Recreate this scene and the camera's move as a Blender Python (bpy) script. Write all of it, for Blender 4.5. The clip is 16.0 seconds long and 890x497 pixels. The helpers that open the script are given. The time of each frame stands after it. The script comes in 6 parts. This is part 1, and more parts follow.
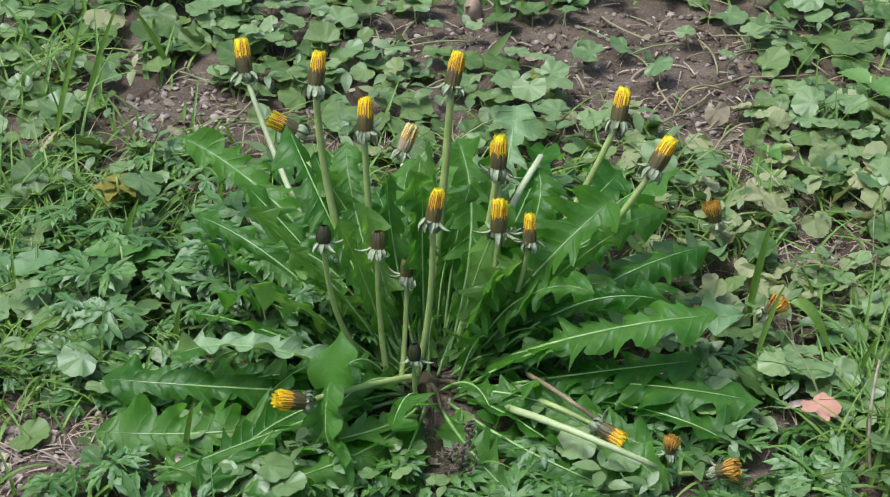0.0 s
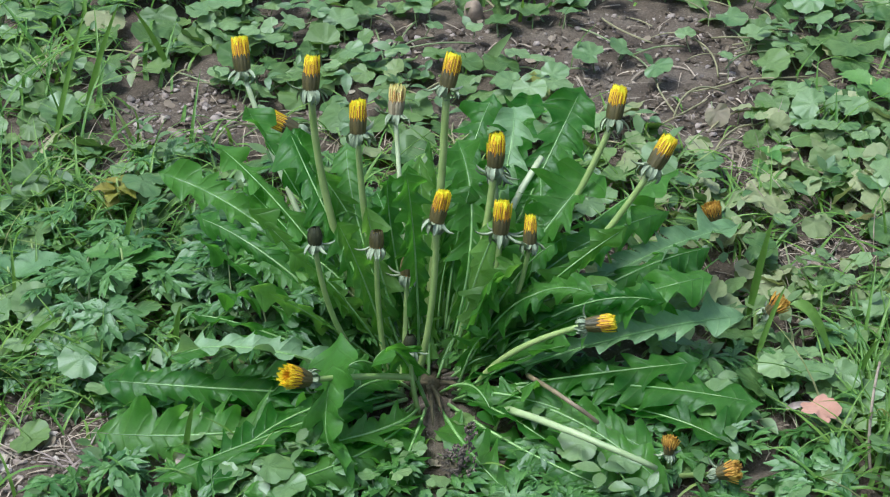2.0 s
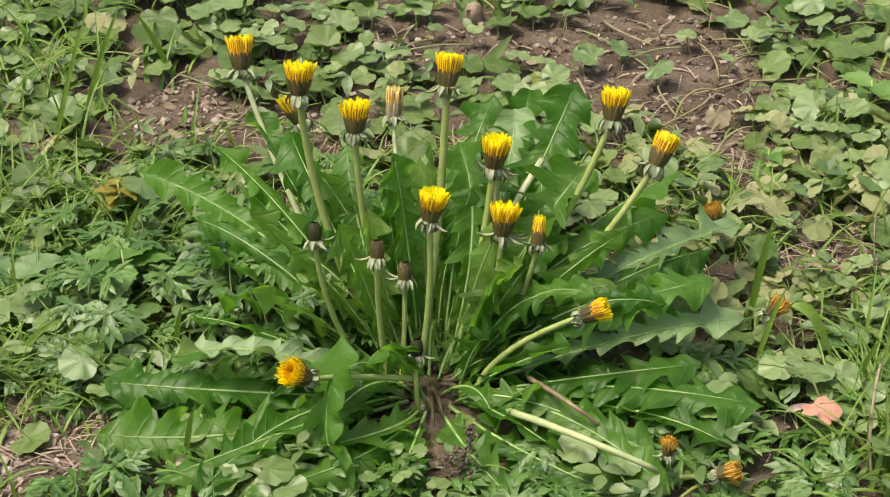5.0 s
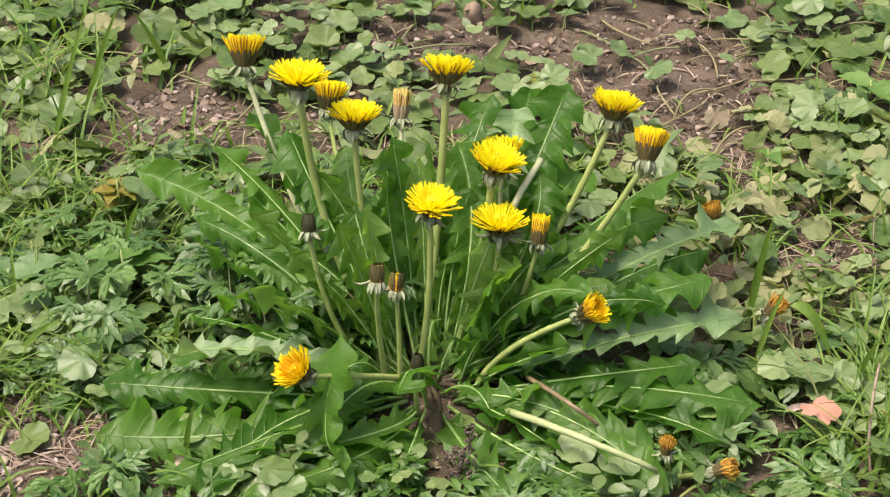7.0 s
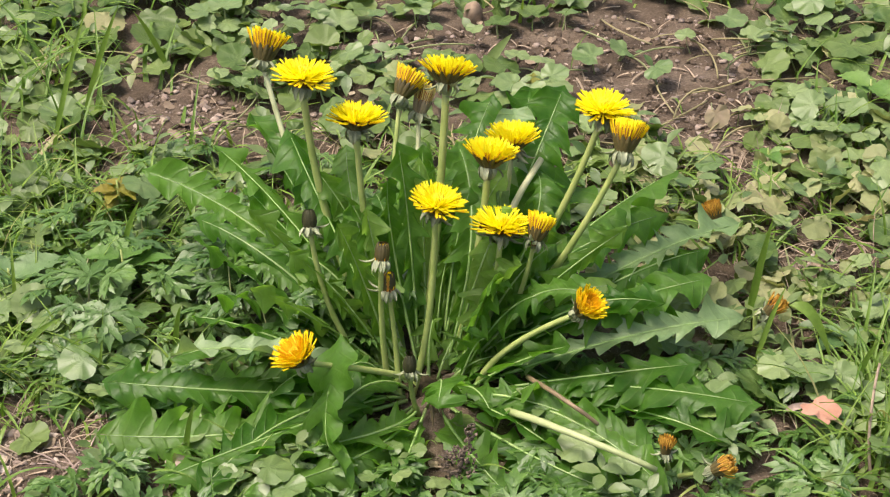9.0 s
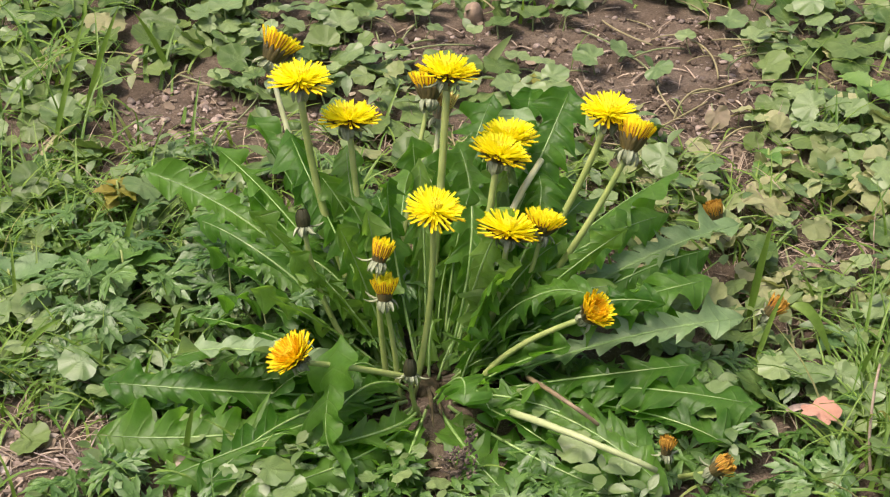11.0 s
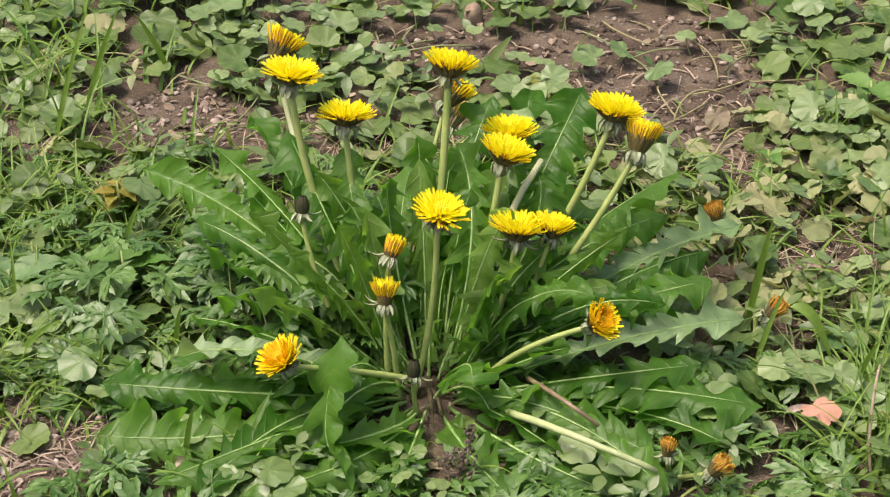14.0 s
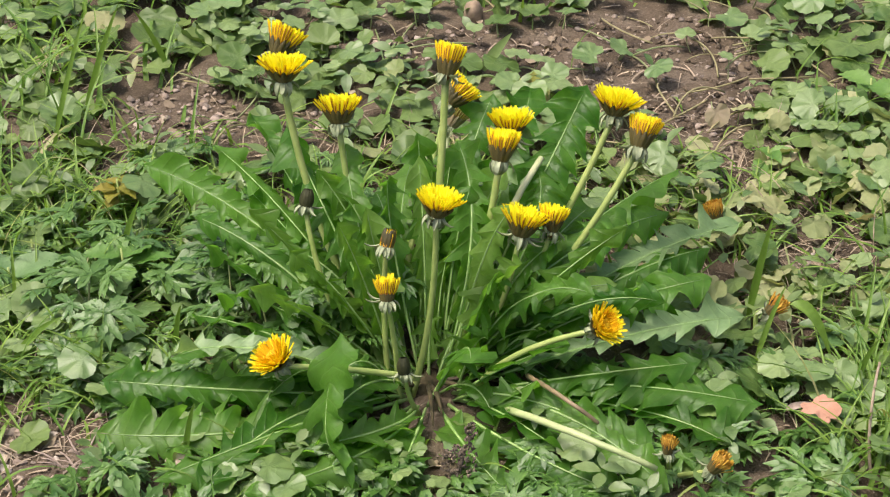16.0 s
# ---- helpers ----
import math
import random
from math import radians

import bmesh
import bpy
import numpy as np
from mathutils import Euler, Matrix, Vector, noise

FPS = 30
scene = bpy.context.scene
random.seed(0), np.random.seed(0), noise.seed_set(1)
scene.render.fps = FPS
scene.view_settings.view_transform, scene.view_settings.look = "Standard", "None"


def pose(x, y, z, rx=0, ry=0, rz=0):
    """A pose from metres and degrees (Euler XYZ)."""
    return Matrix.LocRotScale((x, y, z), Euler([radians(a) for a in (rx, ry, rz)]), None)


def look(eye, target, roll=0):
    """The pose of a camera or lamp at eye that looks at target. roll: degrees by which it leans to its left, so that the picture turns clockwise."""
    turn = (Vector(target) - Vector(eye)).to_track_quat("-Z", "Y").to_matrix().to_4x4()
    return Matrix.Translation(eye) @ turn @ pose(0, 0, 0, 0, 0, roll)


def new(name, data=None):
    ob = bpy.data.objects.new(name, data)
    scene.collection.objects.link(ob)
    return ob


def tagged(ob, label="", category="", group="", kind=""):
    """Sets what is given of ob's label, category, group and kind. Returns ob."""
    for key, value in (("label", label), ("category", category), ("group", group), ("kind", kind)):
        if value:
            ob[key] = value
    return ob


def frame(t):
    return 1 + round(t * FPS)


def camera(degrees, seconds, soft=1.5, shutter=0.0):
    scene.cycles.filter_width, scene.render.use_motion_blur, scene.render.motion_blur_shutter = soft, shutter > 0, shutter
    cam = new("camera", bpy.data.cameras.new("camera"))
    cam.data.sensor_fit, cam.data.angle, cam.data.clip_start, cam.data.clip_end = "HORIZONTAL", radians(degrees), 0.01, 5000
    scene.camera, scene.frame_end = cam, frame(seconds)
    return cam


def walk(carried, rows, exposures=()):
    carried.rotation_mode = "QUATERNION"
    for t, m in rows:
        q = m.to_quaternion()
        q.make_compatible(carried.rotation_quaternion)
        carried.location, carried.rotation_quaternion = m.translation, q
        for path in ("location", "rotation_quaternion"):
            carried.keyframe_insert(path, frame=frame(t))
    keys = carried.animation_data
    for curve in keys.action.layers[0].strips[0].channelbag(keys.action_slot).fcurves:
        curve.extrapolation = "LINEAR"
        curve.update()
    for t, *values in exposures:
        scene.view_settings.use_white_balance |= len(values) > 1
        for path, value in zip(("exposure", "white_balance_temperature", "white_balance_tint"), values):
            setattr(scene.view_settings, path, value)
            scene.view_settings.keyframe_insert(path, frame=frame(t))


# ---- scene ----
# ---------------------------------------------------------------- camera
EYE = Vector((0.0185, -1.2059, 0.9787))


def aim(dx, dy):
    """The standing camera with a slight drift of its head, in milliradians to the left and up."""
    return Matrix.Translation(EYE) @ pose(0, 0, 0, 55.0 + math.degrees(dy / 1000), 0, math.degrees(dx / 1000))


cam = camera(24.0, 16.0, soft=1.15)
walk(cam, [(t, aim(a, b)) for t, a, b in [(0, 0.00, -1.41), (1, 0.00, -1.30), (1.5, 0.00, -0.98), (2, 0.11, -0.70), (2.5, 0.33, 0.11), (3, 0.60, 0.38), (4.2, 0.65, 0.33), (6.3, 0.05, 0.16), (7, 0.00, 0.22), (8, 0.00, 0.00), (9.2, 0.00, 0.00), (11.3, 0.22, 0.33), (12, 0.05, 0.00), (12.5, 0.00, 0.27), (13.5, 0.00, 0.27), (14, 0.16, 0.65), (14.5, -0.22, 0.22), (15, -0.11, -0.11), (15.5, 0.08, -0.43), (16, 0.08, -0.54)]], exposures=[(0.0, 0.3, 5450, 9), (1.0, 0.31, 5250, 7), (1.5, 0.31, 5130, 4), (2.0, 0.34, 5080, 3), (2.5, 0.41, 5450, 0), (3.0, 0.17, 6050, 4), (3.5, -0.13, 6750, 3), (4.2, 0.17, 6900, 5), (6.3, 0.59, 6700, 17), (9.2, 0.59, 6700, 17), (11.3, 0.51, 6700, 19), (14.5, 0.51, 6700, 18), (16.0, 0.56, 6550, 13)])

# ---------------------------------------------------------------- light
world = bpy.data.worlds.new("sky")
scene.world = world
world.use_nodes = True
wn = world.node_tree
sky = wn.nodes.new("ShaderNodeTexSky")
sky.sky_type, sky.sun_disc = "NISHITA", False
sky.sun_elevation, sky.sun_rotation = radians(68.6), radians(257.0)
sky.air_density, sky.dust_density, sky.ozone_density = 1.0, 6.0, 0.5
wn.links.new(sky.outputs["Color"], wn.nodes["Background"].inputs["Color"])
wn.nodes["Background"].inputs["Strength"].default_value = 0.15
sun = new("sun", bpy.data.lights.new("sun", "SUN"))
sun.data.energy, sun.data.angle, sun.data.color = 2.8, radians(20), (1.0, 0.94, 0.84)
sun.matrix_basis = look((-1.3, -0.3, 3.4), (0, 0, 0))


# ---------------------------------------------------------------- materials
def shader(name):
    m = bpy.data.materials.new(name)
    m.use_nodes = True
    nt = m.node_tree
    return m, nt, nt.nodes["Principled BSDF"]


def ramp(nt, fac, stops):
    n = nt.nodes.new("ShaderNodeValToRGB")
    while len(n.color_ramp.elements) < len(stops):
        n.color_ramp.elements.new(0.5)
    for e, (p, c) in zip(n.color_ramp.elements, stops):
        e.position, e.color = p, (*c, 1)
    nt.links.new(fac, n.inputs[0])
    return n.outputs[0]


def noise_tex(nt, scale, detail=4, rough=0.55, vector=None):
    n = nt.nodes.new("ShaderNodeTexNoise")
    n.inputs["Scale"].default_value, n.inputs["Detail"].default_value, n.inputs["Roughness"].default_value = scale, detail, rough
    if vector is None:
        vector = nt.nodes.new("ShaderNodeNewGeometry").outputs["Position"]
    nt.links.new(vector, n.inputs["Vector"])
    return n.outputs[0]


def blend(nt, fac, a, b, how="MIX"):
    n = nt.nodes.new("ShaderNodeMix")
    n.data_type, n.blend_type = "RGBA", how
    for socket, value in ((n.inputs[0], fac), (n.inputs[6], a), (n.inputs[7], b)):
        if isinstance(value, (int, float)):
            socket.default_value = value
        elif isinstance(value, tuple):
            socket.default_value = (*value, 1)
        else:
            nt.links.new(value, socket)
    return n.outputs[2]


def bump(nt, bsdf, height, strength, distance):
    b = nt.nodes.new("ShaderNodeBump")
    b.inputs["Strength"].default_value, b.inputs["Distance"].default_value = strength, distance
    nt.links.new(height, b.inputs["Height"])
    nt.links.new(b.outputs[0], bsdf.inputs["Normal"])


def leaf_material(name, dark, light, rough=0.5, through_light=0.3, islands=False, spots=None, grain=260, sheen=0.5, veins=False, withered=None, mottle=0.35, relief=0.25):
    """A thin green blade: it lets light through, varies from leaf to leaf and has fine veins and blotches."""
    m, nt, b = shader(name)
    if islands:
        rnd = nt.nodes.new("ShaderNodeNewGeometry").outputs["Random Per Island"]
    else:
        rnd = nt.nodes.new("ShaderNodeObjectInfo").outputs["Random"]
    base = ramp(nt, rnd, [(0.0, dark), (0.55, tuple((p + q) / 2 for p, q in zip(dark, light))), (0.95, light), (0.98, withered or light)])
    big = noise_tex(nt, 55, 3)
    col = blend(nt, ramp(nt, big, [(0.35, (0, 0, 0)), (0.75, (0.65, 0.65, 0.65))]), base, light)
    fine = noise_tex(nt, grain, 4, 0.6)
    col = blend(nt, mottle, col, ramp(nt, fine, [(0.25, (0.45, 0.45, 0.45)), (0.75, (1.0, 1.0, 1.0))]), "MULTIPLY")
    if spots:
        col = blend(nt, ramp(nt, noise_tex(nt, 130, 2), [(0.66, (0, 0, 0)), (0.74, (0.8, 0.8, 0.8))]), col, spots)
    nt.links.new(col, b.inputs["Base Color"])
    b.inputs["Roughness"].default_value = rough
    b.inputs["Specular IOR Level"].default_value = sheen
    if veins:
        uv = nt.nodes.new("ShaderNodeUVMap")
        uv.uv_map = "veins"
        split = nt.nodes.new("ShaderNodeSeparateXYZ")
        nt.links.new(uv.outputs[0], split.inputs[0])
        slant = nt.nodes.new("ShaderNodeMath")
        slant.operation, slant.inputs[1].default_value = "MULTIPLY_ADD", 0.9
        nt.links.new(split.outputs[0], slant.inputs[0])
        nt.links.new(split.outputs[1], slant.inputs[2])
        saw = nt.nodes.new("ShaderNodeMath")
        saw.operation, saw.inputs[1].default_value = "PINGPONG", 0.55
        nt.links.new(slant.outputs[0], saw.inputs[0])
        line = ramp(nt, saw.outputs[0], [(0.0, (0.45, 0.45, 0.45)), (0.10, (0.12, 0.12, 0.12)), (0.3, (0, 0, 0))])
        col = blend(nt, line, col, blend(nt, 0.3, col, (0.30, 0.42, 0.16)))
        nt.links.new(col, b.inputs["Base Color"])
        bump(nt, b, blend(nt, 0.5, line, blend(nt, 0.6, fine, noise_tex(nt, 150, 2))), relief, 0.003)
    else:
        bump(nt, b, fine, 0.35, 0.002)
    tr = nt.nodes.new("ShaderNodeBsdfTranslucent")
    nt.links.new(blend(nt, 0.65, col, (1.25, 1.3, 0.35), "MULTIPLY"), tr.inputs["Color"])
    mx = nt.nodes.new("ShaderNodeMixShader")
    mx.inputs[0].default_value = through_light
    nt.links.new(b.outputs[0], mx.inputs[1])
    nt.links.new(tr.outputs[0], mx.inputs[2])
    nt.links.new(mx.outputs[0], nt.nodes["Material Output"].inputs["Surface"])
    return m


def plain_material(name, a, b_col, scale=200, rough=0.6, relief=0.4, spread=0.0):
    m, nt, b = shader(name)
    n = noise_tex(nt, scale, 5)
    col = ramp(nt, n, [(0.3, a), (0.7, b_col)])
    if spread:
        geo = nt.nodes.new("ShaderNodeNewGeometry")
        v = ramp(nt, geo.outputs["Random Per Island"], [(0.0, (1 - spread,) * 3), (1.0, (1 + spread,) * 3)])
        col = blend(nt, 1.0, col, v, "MULTIPLY")
    nt.links.new(col, b.inputs["Base Color"])
    b.inputs["Roughness"].default_value = rough
    bump(nt, b, n, relief, 0.002)
    return m


def soil_material():
    m, nt, b = shader("soil")
    clod = noise_tex(nt, 16, 6, 0.6)
    grit = noise_tex(nt, 420, 5, 0.7)
    v = nt.nodes.new("ShaderNodeTexVoronoi")
    v.inputs["Scale"].default_value = 240
    nt.links.new(nt.nodes.new("ShaderNodeNewGeometry").outputs["Position"], v.inputs["Vector"])
    col = ramp(nt, clod, [(0.3, (0.070, 0.053, 0.037)), (0.5, (0.142, 0.110, 0.078)), (0.72, (0.225, 0.184, 0.140))])
    col = blend(nt, 0.75, col, ramp(nt, grit, [(0.3, (0.35, 0.33, 0.31)), (0.7, (1.15, 1.12, 1.1))]), "MULTIPLY")
    col = blend(nt, ramp(nt, v.outputs["Distance"], [(0.08, (0.5, 0.5, 0.5)), (0.2, (0, 0, 0))]), col, (0.33, 0.28, 0.25))
    away = nt.nodes.new("ShaderNodeVectorMath")
    away.operation = "LENGTH"
    nt.links.new(nt.nodes.new("ShaderNodeNewGeometry").outputs["Position"], away.inputs[0])
    turf = ramp(nt, noise_tex(nt, 30, 6, 0.7), [(0.35, (0.05, 0.09, 0.02)), (0.65, (0.13, 0.19, 0.05))])
    mixer = nt.nodes.new("ShaderNodeMath")
    mixer.operation = "MULTIPLY"
    nt.links.new(ramp(nt, away.outputs["Value"], [(0.0, (0, 0, 0)), (0.8, (0, 0, 0)), (1.0, (1, 1, 1))]), mixer.inputs[0])
    nt.links.new(ramp(nt, noise_tex(nt, 1.6, 5, 0.65), [(0.36, (0, 0, 0)), (0.5, (1, 1, 1))]), mixer.inputs[1])
    col = blend(nt, mixer.outputs[0], col, turf)
    nt.links.new(col, b.inputs["Base Color"])
    b.inputs["Roughness"].default_value = 0.95
    b.inputs["Specular IOR Level"].default_value = 0.2
    bump(nt, b, blend(nt, 0.5, grit, clod), 0.9, 0.006)
    return m


SOIL = soil_material()
DANDELION = leaf_material("dandelion_blade", (0.050, 0.190, 0.012), (0.170, 0.370, 0.055), 0.40, 0.68, sheen=0.6, veins=True, relief=0.8)
YOUNG = leaf_material("young_dandelion_blade", (0.100, 0.250, 0.022), (0.240, 0.420, 0.085), 0.42, 0.68, sheen=0.6, veins=True, relief=0.8)
# pale underside of upturned leaves, and one leaf's sheen painted as colour
DANDELION_PALE = leaf_material("dandelion_underside_and_sheen", (0.160, 0.280, 0.100), (0.270, 0.390, 0.185), 0.5, 0.35, sheen=0.6, veins=True, relief=0.6)
RIB = plain_material("pale_rib", (0.13, 0.26, 0.05), (0.31, 0.44, 0.16), 120, 0.45, 0.2)
ROUND = leaf_material("round_leaf_blade", (0.085, 0.170, 0.040), (0.215, 0.300, 0.105), 0.45, 0.25, sheen=0.7, veins=True)
ROUND_MANY = leaf_material("carpet_blade", (0.042, 0.112, 0.018), (0.180, 0.260, 0.088), 0.45, 0.28, islands=True, sheen=0.7, withered=(0.36, 0.34, 0.17))
CARPET = leaf_material("round_carpet_blade", (0.040, 0.105, 0.014), (0.185, 0.265, 0.075), 0.48, 0.30, islands=True, sheen=0.45, withered=(0.36, 0.34, 0.17), veins=True)
LOBED = leaf_material("lobed_blade", (0.040, 0.120, 0.018), (0.120, 0.235, 0.050), 0.42, 0.3, sheen=0.7)
LOBED_MANY = leaf_material("low_cut_blade", (0.036, 0.115, 0.015), (0.125, 0.250, 0.046), 0.45, 0.3, islands=True, sheen=0.7)
GRASS = leaf_material("grass_blade", (0.060, 0.165, 0.012), (0.230, 0.360, 0.060), 0.45, 0.35, islands=True, withered=(0.38, 0.34, 0.17))
TUFT = leaf_material("tuft_blade", (0.060, 0.165, 0.014), (0.200, 0.330, 0.060), 0.45, 0.35)
PETIOLE = plain_material("petiole", (0.13, 0.20, 0.06), (0.25, 0.25, 0.12), 90, 0.5, 0.2)
STRAW = plain_material("straw", (0.165, 0.125, 0.080), (0.37, 0.295, 0.21), 130, 0.7, 0.4, 0.35)
STEM = plain_material("stem_green", (0.22, 0.30, 0.075), (0.36, 0.42, 0.14), 60, 0.45, 0.2)
STEM_PALE = plain_material("stem_pale", (0.32, 0.36, 0.17), (0.50, 0.53, 0.32), 60, 0.45, 0.2)
BRACT = leaf_material("inner_bract", (0.046, 0.040, 0.011), (0.115, 0.090, 0.024), 0.5, 0.08, grain=500)
BRACT_DARK = leaf_material("closed_bract", (0.018, 0.022, 0.009), (0.040, 0.042, 0.016), 0.6, 0.08, grain=500, sheen=0.2)
BRACT_TAN = leaf_material("faded_bract", (0.20, 0.15, 0.085), (0.38, 0.31, 0.19), 0.6, 0.12, grain=500, sheen=0.3)
BRACT_PALE = leaf_material("outer_bract", (0.19, 0.235, 0.125), (0.37, 0.41, 0.25), 0.55, 0.12, grain=500)
CUP = plain_material("flower_cup", (0.14, 0.048, 0.012), (0.25, 0.105, 0.028), 300, 0.55, 0.2)
YELLOW = leaf_material("petal_yellow", (0.95, 0.84, 0.016), (0.98, 0.93, 0.050), 0.5, 0.50, grain=900, sheen=0.4, mottle=0.08)
ORANGE = leaf_material("petal_orange", (0.90, 0.52, 0.008), (0.95, 0.66, 0.018), 0.5, 0.30, grain=900, sheen=0.3)
BUD_TIP = leaf_material("bud_tip", (0.028, 0.044, 0.014), (0.075, 0.095, 0.030), 0.6, 0.2, grain=900, sheen=0.3)
CORE = leaf_material("petal_core", (0.94, 0.76, 0.012), (0.96, 0.86, 0.030), 0.5, 0.40, grain=900, sheen=0.4, mottle=0.08)
FADED = leaf_material("petal_faded", (0.42, 0.19, 0.03), (0.78, 0.50, 0.08), 0.6, 0.25, grain=900, sheen=0.3)
CREAM = leaf_material("petal_cream", (0.78, 0.62, 0.16), (0.85, 0.76, 0.35), 0.5, 0.30, grain=900, sheen=0.3)
OUTSIDE = leaf_material("petal_outside", (0.78, 0.48, 0.010), (0.92, 0.68, 0.018), 0.5, 0.35, grain=900, sheen=0.3)
STREAK = plain_material("petal_streak", (0.22, 0.060, 0.008), (0.44, 0.165, 0.014), 500, 0.55, 0.2)
PEBBLE = plain_material("pebble", (0.15, 0.115, 0.088), (0.34, 0.275, 0.225), 150, 0.85, 0.5, 0.45)
DRY_LEAF = leaf_material("dry_oak_blade", (0.44, 0.22, 0.14), (0.60, 0.34, 0.24), 0.7, 0.15)
CROWN = plain_material("crown_brown", (0.035, 0.032, 0.012), (0.10, 0.075, 0.035), 220, 0.9, 0.8)
DEAD = plain_material("dead_brown", (0.055, 0.042, 0.028), (0.18, 0.138, 0.100), 320, 0.9, 0.8, 0.5)


# ---------------------------------------------------------------- small mesh tools
def mesh_of(name, verts, faces, mats, index=None, smooth=True, uvs=None):
    me = bpy.data.meshes.new(name)
    me.from_pydata([tuple(v) for v in verts], [], faces)
    for m in mats:
        me.materials.append(m)
    if index is not None:
        me.polygons.foreach_set("material_index", np.array(index, dtype=np.int32))
    if smooth:
        me.polygons.foreach_set("use_smooth", np.ones(len(faces), dtype=bool))
    if uvs is not None:
        layer = me.uv_layers.new(name="veins")
        at = np.zeros(len(me.loops), dtype=np.int32)
        me.loops.foreach_get("vertex_index", at)
        layer.data.foreach_set("uv", np.array(uvs, dtype=np.float32)[at].ravel())
    me.update()
    return me


def child(name, me, parent, m=None, label=""):
    ob = new(name, me)
    ob.parent = parent
    if m is not None:
        ob.matrix_basis = m
    return tagged(ob, label)


def thing(name, label, category, m, group="", me=None, kind=""):
    ob = new(name, me)
    ob.matrix_basis = m
    if me is None:
        ob.empty_display_size = 0.02
    return tagged(ob, label, category, group, kind)


def tube(points, radii, sides=8, cap=True):
    """Verts and faces of a round tube along points."""
    pts = [Vector(p) for p in points]
    verts, faces = [], []
    side = None
    for i, p in enumerate(pts):
        t = (pts[min(i + 1, len(pts) - 1)] - pts[max(i - 1, 0)]).normalized()
        if side is None:
            side = t.orthogonal().normalized()
        side = (side - t * side.dot(t)).normalized()
        up = t.cross(side)
        for k in range(sides):
            a = 2 * math.pi * k / sides
            verts.append(p + (side * math.cos(a) + up * math.sin(a)) * radii[i])
    for i in range(len(pts) - 1):
        for k in range(sides):
            a, b = i * sides + k, i * sides + (k + 1) % sides
            faces.append((a, b, b + sides, a + sides))
    if cap:
        faces.append(tuple(range(sides))[::-1])
        faces.append(tuple(range((len(pts) - 1) * sides, len(pts) * sides)))
    return verts, faces


def curve_points(a, b, c, n):
    return [a * (1 - s) ** 2 + b * (2 * s * (1 - s)) + c * s * s for s in [i / (n - 1) for i in range(n)]]


def ground_height(x, y):
    p = Vector((x, y, 0))
    return 0.007 * noise.noise(p * 7) + 0.003 * noise.noise(p * 24) + 0.0016 * noise.noise(p * 75)


# bare soil: centre and half-widths of each patch
BARE = [(-0.222, 0.389, 0.061, 0.043), (0.006, 0.527, 0.081, 0.035), (0.198, 0.448, 0.091, 0.071), (0.217, 0.555, 0.071, 0.033), (-0.267, -0.064, 0.057, 0.047), (0.334, 0.182, 0.037, 0.032), (0.25, 0.351, 0.04, 0.042), (-0.184, -0.067, 0.02, 0.015), (-0.095, 0.398, 0.02, 0.027),
        (0.248, 0.479, 0.074, 0.073), (0.234, 0.389, 0.051, 0.044), (0.379, 0.443, 0.052, 0.026), (0.266, 0.309, 0.039, 0.031), (0.311, 0.182, 0.037, 0.027), (0.305, 0.02, 0.023, 0.015), (0.102, 0.522, 0.054, 0.035), (0.169, 0.566, 0.038, 0.028), (-0.195, -0.073, 0.02, 0.014), (-0.209, 0.438, 0.026, 0.022), (-0.027, 0.549, 0.038, 0.022), (-0.257, 0.292, 0.019, 0.019)]


def bareness(x, y):
    """1 in the middle of bare soil, 0 among the plants."""
    w = 0.35 * noise.noise(Vector((x * 14, y * 14, 3)))
    d = min(((x - cx) / rx) ** 2 + ((y - cy) / ry) ** 2 for cx, cy, rx, ry in BARE)
    return max(0.0, min(1.0, (1.25 + w - d) / 0.5))


# ---------------------------------------------------------------- ground
def build_ground():
    near = np.arange(-1.0, 1.0001, 0.008)
    far = 1.0 + np.geomspace(0.02, 60, 26)
    xs = np.concatenate([-far[::-1], near, far])
    ys = np.concatenate([0.4 - far[::-1], 0.4 + near, 0.4 + far])
    verts = [(x, y, ground_height(x, y)) for y in ys for x in xs]
    n = len(xs)
    faces = [(j * n + i, j * n + i + 1, (j + 1) * n + i + 1, (j + 1) * n + i) for j in range(len(ys) - 1) for i in range(n - 1)]
    tagged(new("ground", mesh_of("ground", verts, faces, [SOIL])), "grey-brown bare garden soil with crumbs and grit", "ground", kind="structure")


build_ground()


